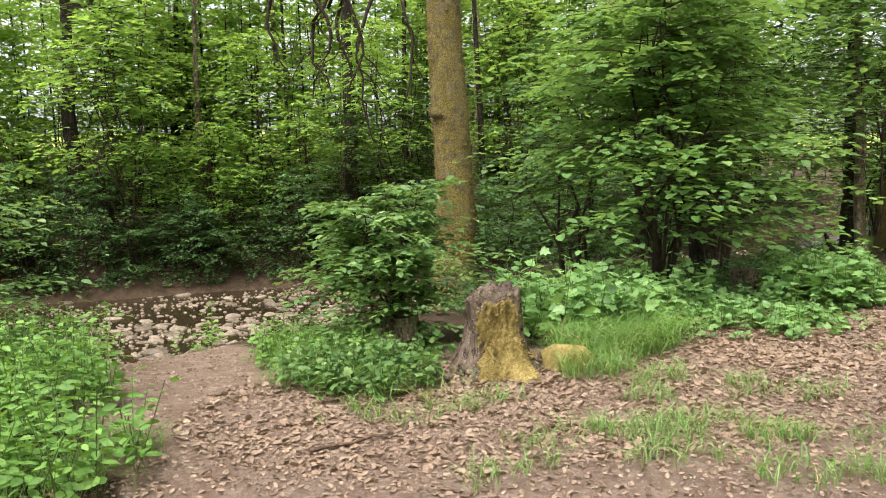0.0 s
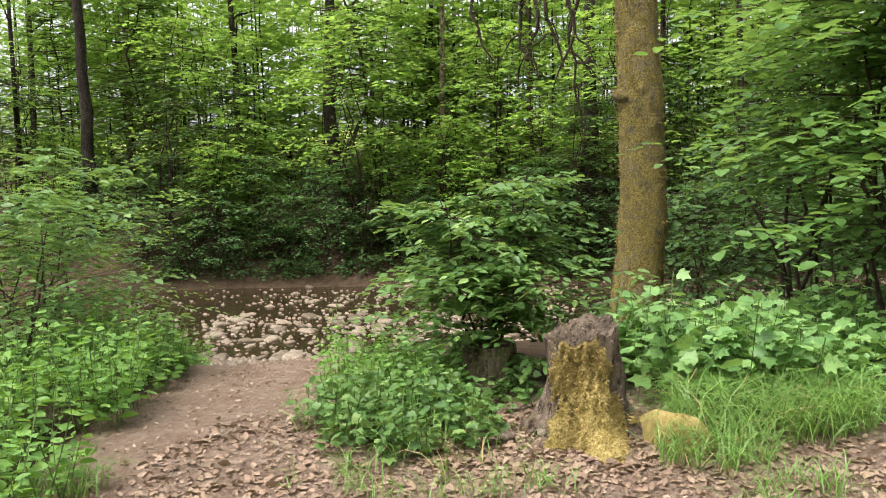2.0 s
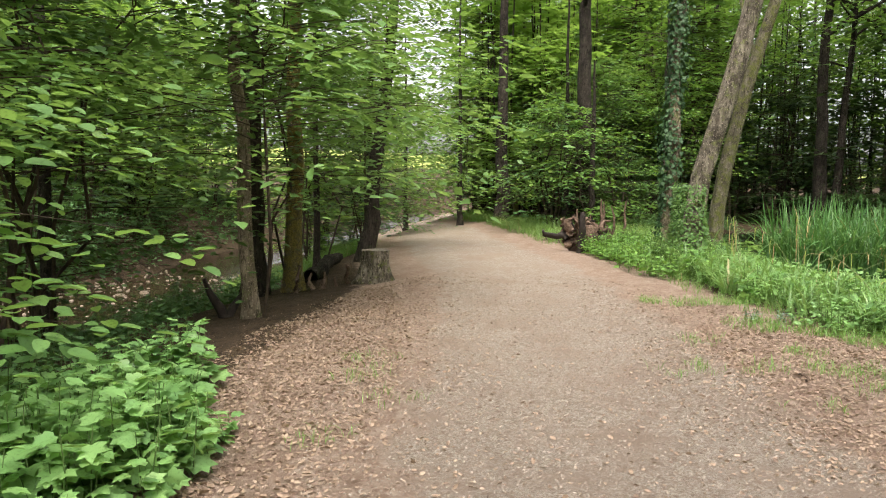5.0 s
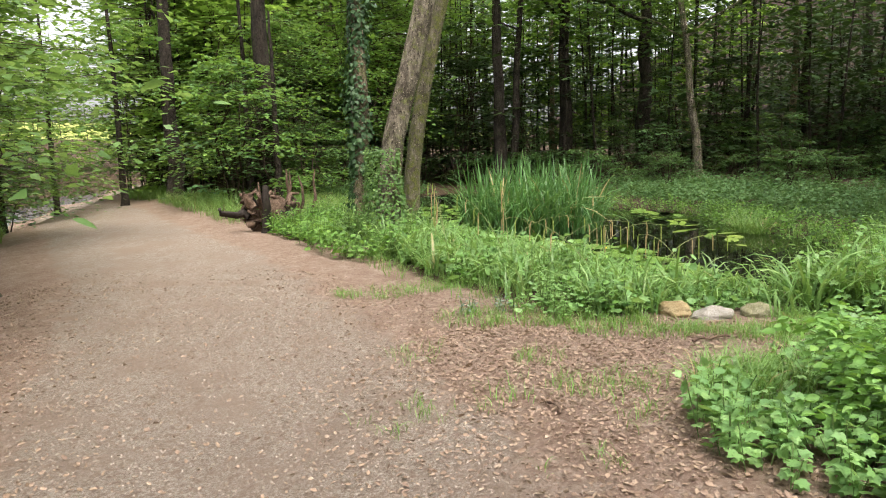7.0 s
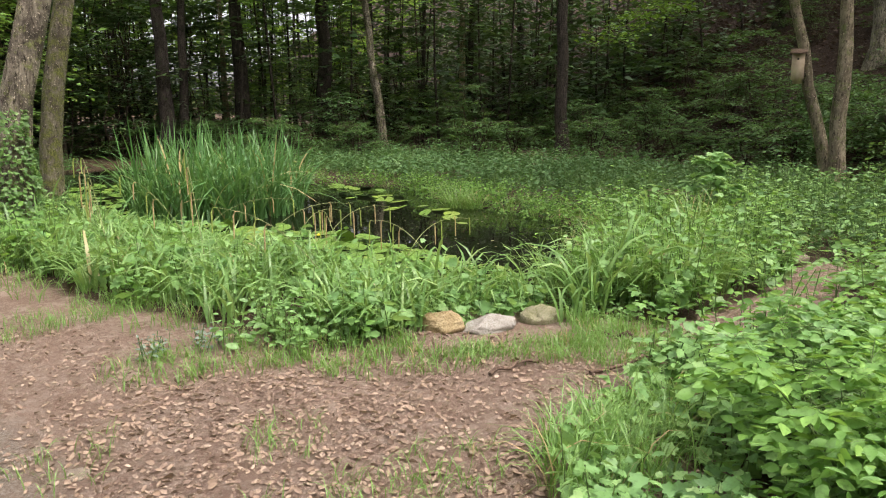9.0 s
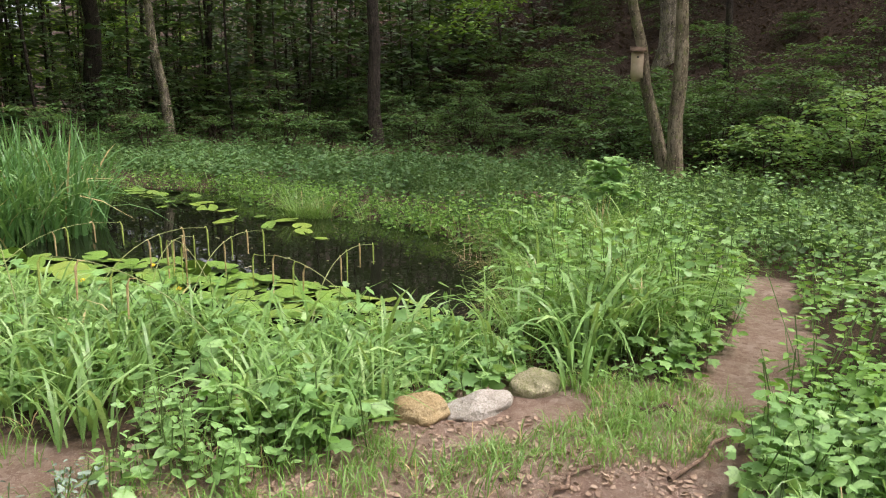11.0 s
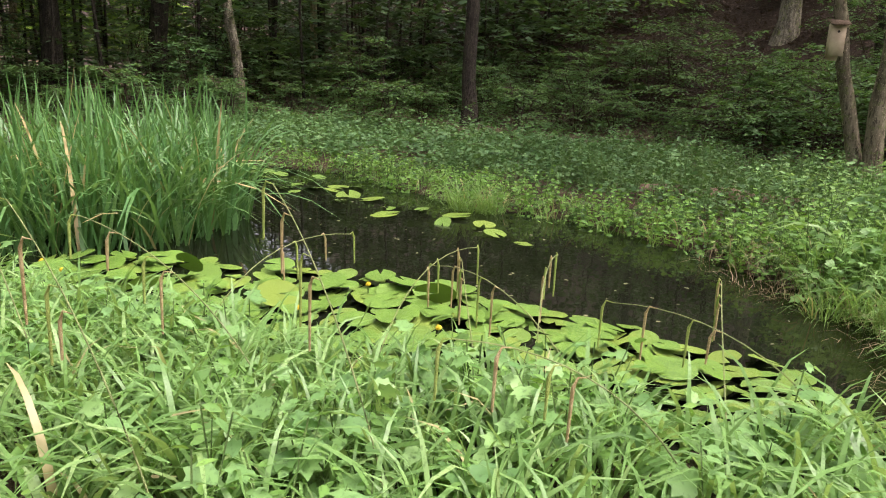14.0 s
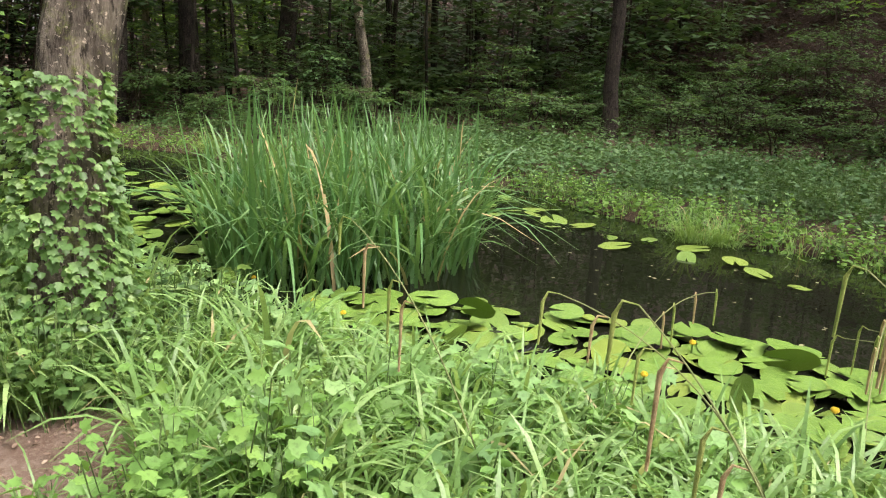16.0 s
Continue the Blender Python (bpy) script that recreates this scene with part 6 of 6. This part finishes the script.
for i in range(4):
    ob = thing("forest_tree", "tall slender trunk of the surrounding wood", "tree", "trees of the wood", pose(8 * i, -90, -4))
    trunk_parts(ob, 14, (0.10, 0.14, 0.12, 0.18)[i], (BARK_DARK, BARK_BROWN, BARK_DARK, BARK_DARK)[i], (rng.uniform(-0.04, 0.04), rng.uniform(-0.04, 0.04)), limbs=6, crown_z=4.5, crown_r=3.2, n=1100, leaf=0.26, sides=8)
    talls.append(ob)


def free(x, y, pad):
    s_ = float(np.interp(x, NEAR_X, NEAR_Y)) - y
    f_ = y - float(np.interp(x, FAR_X, FAR_Y))
    wet = s_ < 2.5 and f_ < 0.75
    return not wet and float(line_gap(x, y, CORE)) > 2.6 + pad and float(pond_depth(x, y)) < -1.2 - pad and float(line_gap(x, y, SIDE_PATH)) > 1.0 + pad


def scatter(count, pool, weights, ok, box, lo, hi, pad, gap):
    done, tries = [], 0
    while len(done) < count and tries < count * 60:
        tries += 1
        x, y = rng.uniform(box[0], box[1]), rng.uniform(box[2], box[3])
        if not free(x, y, pad) or not ok(x, y) or any((x - a) ** 2 + (y - b) ** 2 < gap**2 for a, b in done):
            continue
        done.append((x, y))
        k = rng.uniform(lo, hi)
        copy_thing(pool[rng.choice(len(pool), p=weights)], at_place(x, y, rng.uniform(0, 360), k))


def beyond_stream(x, y):
    return y > np.interp(x, FAR_X, FAR_Y) + 1.4 and y < np.interp(x, FAR_X, FAR_Y) + 26


def pond_back(x, y):
    return y < 30 and (x - 9) ** 2 + (y - 4) ** 2 > 17**2 and y < np.interp(x, NEAR_X, NEAR_Y) - 2 and hill(x, y) < 0.3 and y > -9 and x > 13


def on_hill(x, y):
    return hill(x, y) > 0.2 and hill(x, y) < 18


def behind(x, y):
    return y < -4 - 0.2 * x or (x < -9 and y < 9)


def far_wood(name, label, count, ok, box, height, leaf, material, per=480):
    """The wood further off, seen as one mass: layered sprays of leaves round many thin stems."""
    rows, stems, tries = [], [], 0
    while len(stems) < count and tries < count * 80:
        tries += 1
        x, y = rng.uniform(box[0], box[1]), rng.uniform(box[2], box[3])
        if not free(x, y, 0.2) or not ok(x, y):
            continue
        z = float(land(x, y))
        h = height * rng.uniform(0.6, 1.1)
        stems.append(tube(bent((x, y, z - 0.2), (x + rng.normal() * 0.4, y + rng.normal() * 0.4, z + h), 4, 0, 0.08), np.linspace(0.055, 0.015, 4), 4, cap=False)[0])
        k = per // 15
        c = np.stack([x + rng.normal(size=k) * 1.25, y + rng.normal(size=k) * 1.25, z + h * rng.uniform(0.08, 1.05, k)], -1)
        off = rng.normal(size=(k * 15, 3)) * [0.5, 0.5, 0.05]
        off[:, 2] -= 0.28 * np.hypot(off[:, 0], off[:, 1])
        rows.append(np.repeat(c, 15, 0) + off)
    pos = np.concatenate(rows)
    ob = tagged(new(name, mesh_from(name, [leaves(RHOMB, pos, circle(len(pos)) + [0, 0, -0.15], np.array([0, 0, 1.0]) + rng.normal(size=pos.shape) * 0.25, leaf * rng.uniform(0.6, 1.25, len(pos)))], material)), label, "woodland", kind="stuff")
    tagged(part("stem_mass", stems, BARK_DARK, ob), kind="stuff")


def back_of_stream(x, y):
    return np.interp(x, FAR_X, FAR_Y) + 9 < y < np.interp(x, FAR_X, FAR_Y) + 30


scatter(54, bushes, [0.38, 0.1, 0.03, 0.37, 0.02, 0, 0.1, 0, 0], lambda x, y: 1.4 < y - np.interp(x, FAR_X, FAR_Y) < 11, (-22, 24, 18, 42), 0.85, 1.15, 0.0, 1.5)
scatter(34, bushes, [0.15, 0.05, 0.45, 0, 0.15, 0.2, 0, 0, 0], lambda x, y: 0.7 < y - np.interp(x, FAR_X, FAR_Y) < 2.6, (-16, 20, 18, 34), 0.6, 0.9, -0.6, 0.9)
for i in range(26):
    x = -11 + 0.95 * i + rng.uniform(-0.3, 0.3)
    y = float(np.interp(x, FAR_X, FAR_Y)) + rng.uniform(0.35, 0.9)
    copy_thing(bushes[(7, 4, 8)[i % 3]], at_place(x, y, rng.uniform(0, 360), rng.uniform(0.55, 0.8) if i % 3 < 2 else 1.0, -0.05))
scatter(12, bushes, [0, 0, 0, 0.3, 0, 0, 0.7, 0, 0], lambda x, y: 1.5 < y - np.interp(x, FAR_X, FAR_Y) < 9, (6, 28, 20, 42), 1.1, 1.35, 0.0, 1.8)
# these woods get their sunlit look from the bright leaf colour
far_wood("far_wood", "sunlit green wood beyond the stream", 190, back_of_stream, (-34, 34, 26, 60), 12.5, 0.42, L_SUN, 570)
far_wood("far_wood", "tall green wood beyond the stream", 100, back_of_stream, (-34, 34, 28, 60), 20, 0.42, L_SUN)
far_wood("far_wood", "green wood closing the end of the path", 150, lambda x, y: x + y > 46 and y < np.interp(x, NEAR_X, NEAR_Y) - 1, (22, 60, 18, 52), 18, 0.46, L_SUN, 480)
scatter(26, talls, [0.25] * 4, beyond_stream, (-26, 26, 18, 46), 0.85, 1.2, 0.3, 2.6)
scatter(14, bushes, [0.0, 0.3, 0.0, 0.0, 0.2, 0.0, 0.0, 0.3, 0.2], lambda x, y: pond_back(x, y) and x < 42 and y < 3, (35, 42, -8, 3), 0.85, 1.15, 0.4, 1.8)
scatter(24, bushes, [0, 0.3, 0.1, 0.05, 0.25, 0, 0.1, 0.1, 0.1], lambda x, y: pond_back(x, y) and x < 38 and y > 3, (18, 38, -8, 24), 0.85, 1.15, 0.4, 1.8)
far_wood("far_wood", "layered green wood behind the pond", 26, lambda x, y: pond_back(x, y) and hill(x, y) < 0.1, (36, 47, -2, 26), 9.5, 0.3, L_CROWN, 450)
# dim wood in front, bright wood behind: shade and sun by leaf colour
far_wood("far_wood", "dim green wood behind the pond", 60, lambda x, y: x > 32 and hill(x, y) < 3, (32, 44, -8, 40), 11, 0.34, L_FAR_SHADE)
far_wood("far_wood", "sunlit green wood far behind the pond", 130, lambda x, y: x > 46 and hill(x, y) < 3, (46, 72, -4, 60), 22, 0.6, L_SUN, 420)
scatter(26, talls, [0.25] * 4, pond_back, (37, 56, -8, 34), 0.85, 1.2, 0.5, 3.0)
# lit bushes right of the nest box, bright by leaf colour
scatter(26, bushes, [1.0, 0, 0, 0, 0, 0, 0, 0, 0], lambda x, y: 0.5 < hill(x, y) < 8 and x < 17, (12, 17, -17, -4), 0.5, 0.75, 0.0, 1.3)
scatter(64, bushes, [0.03, 0, 0.05, 0, 0.02, 0.05, 0, 0.4, 0.45], lambda x, y: -0.8 < (x - 12) * 0.22 - (y + 8.6) * 0.976 < 3.4, (10, 36, -14, 2), 0.55, 0.95, 0.0, 1.0)
scatter(26, bushes, [0, 0, 0.1, 0, 0, 0.2, 0, 0.2, 0.5], lambda x, y: 3.4 < hill(x, y) < 12, (10, 40, -24, 0), 0.5, 0.8, 0.0, 2.0)
scatter(26, bushes, [0, 0, 0.0, 0, 0, 0.0, 0, 0.12, 0.88], lambda x, y: pond_back(x, y) and x < 33, (20, 33, -6, 14), 0.6, 1.0, 0.2, 1.3)
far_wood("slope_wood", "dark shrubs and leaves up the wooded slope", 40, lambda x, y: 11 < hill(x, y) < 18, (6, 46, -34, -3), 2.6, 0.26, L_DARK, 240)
# tall stand added up the hill so that it shades the slope
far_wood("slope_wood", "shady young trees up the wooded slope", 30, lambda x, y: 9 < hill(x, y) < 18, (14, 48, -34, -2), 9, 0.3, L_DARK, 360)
far_wood("slope_wood", "shady green wood along the foot of the slope", 55, lambda x, y: 0 < hill(x, y) < 9, (31, 60, -12, 6), 7, 0.32, L_FAR_SHADE, 360)
scatter(16, talls, [0.25] * 4, on_hill, (10, 46, -26, 0), 0.9, 1.2, 0.3, 3.4)
scatter(22, bushes, [0.25, 0.25, 0.05, 0.3, 0.05, 0, 0.1, 0, 0], lambda x, y: x > 15 and y > np.interp(x, CORE_X, CORE_Y) + 2.0 and y < np.interp(x, NEAR_X, NEAR_Y) - 0.5, (15, 40, 12, 40), 0.7, 1.1, -0.4, 1.5)
scatter(14, bushes, [0.2, 0.3, 0.0, 0.3, 0, 0, 0.2, 0, 0], lambda x, y: x > 24 and x + y > 41, (24, 34, 10, 34), 0.9, 1.2, 0.0, 2.0)
far_wood("back_wood", "green wood behind the walker", 60, lambda x, y: y < -13 or x < -14, (-40, 8, -36, 8), 9, 0.4, L_CROWN, 240)
scatter(10, talls, [0.25] * 4, behind, (-30, 8, -28, 6), 0.9, 1.2, 6.0, 3.2)
for ob in bushes + talls:
    for o in (*ob.children_recursive, ob):
        bpy.data.objects.remove(o)
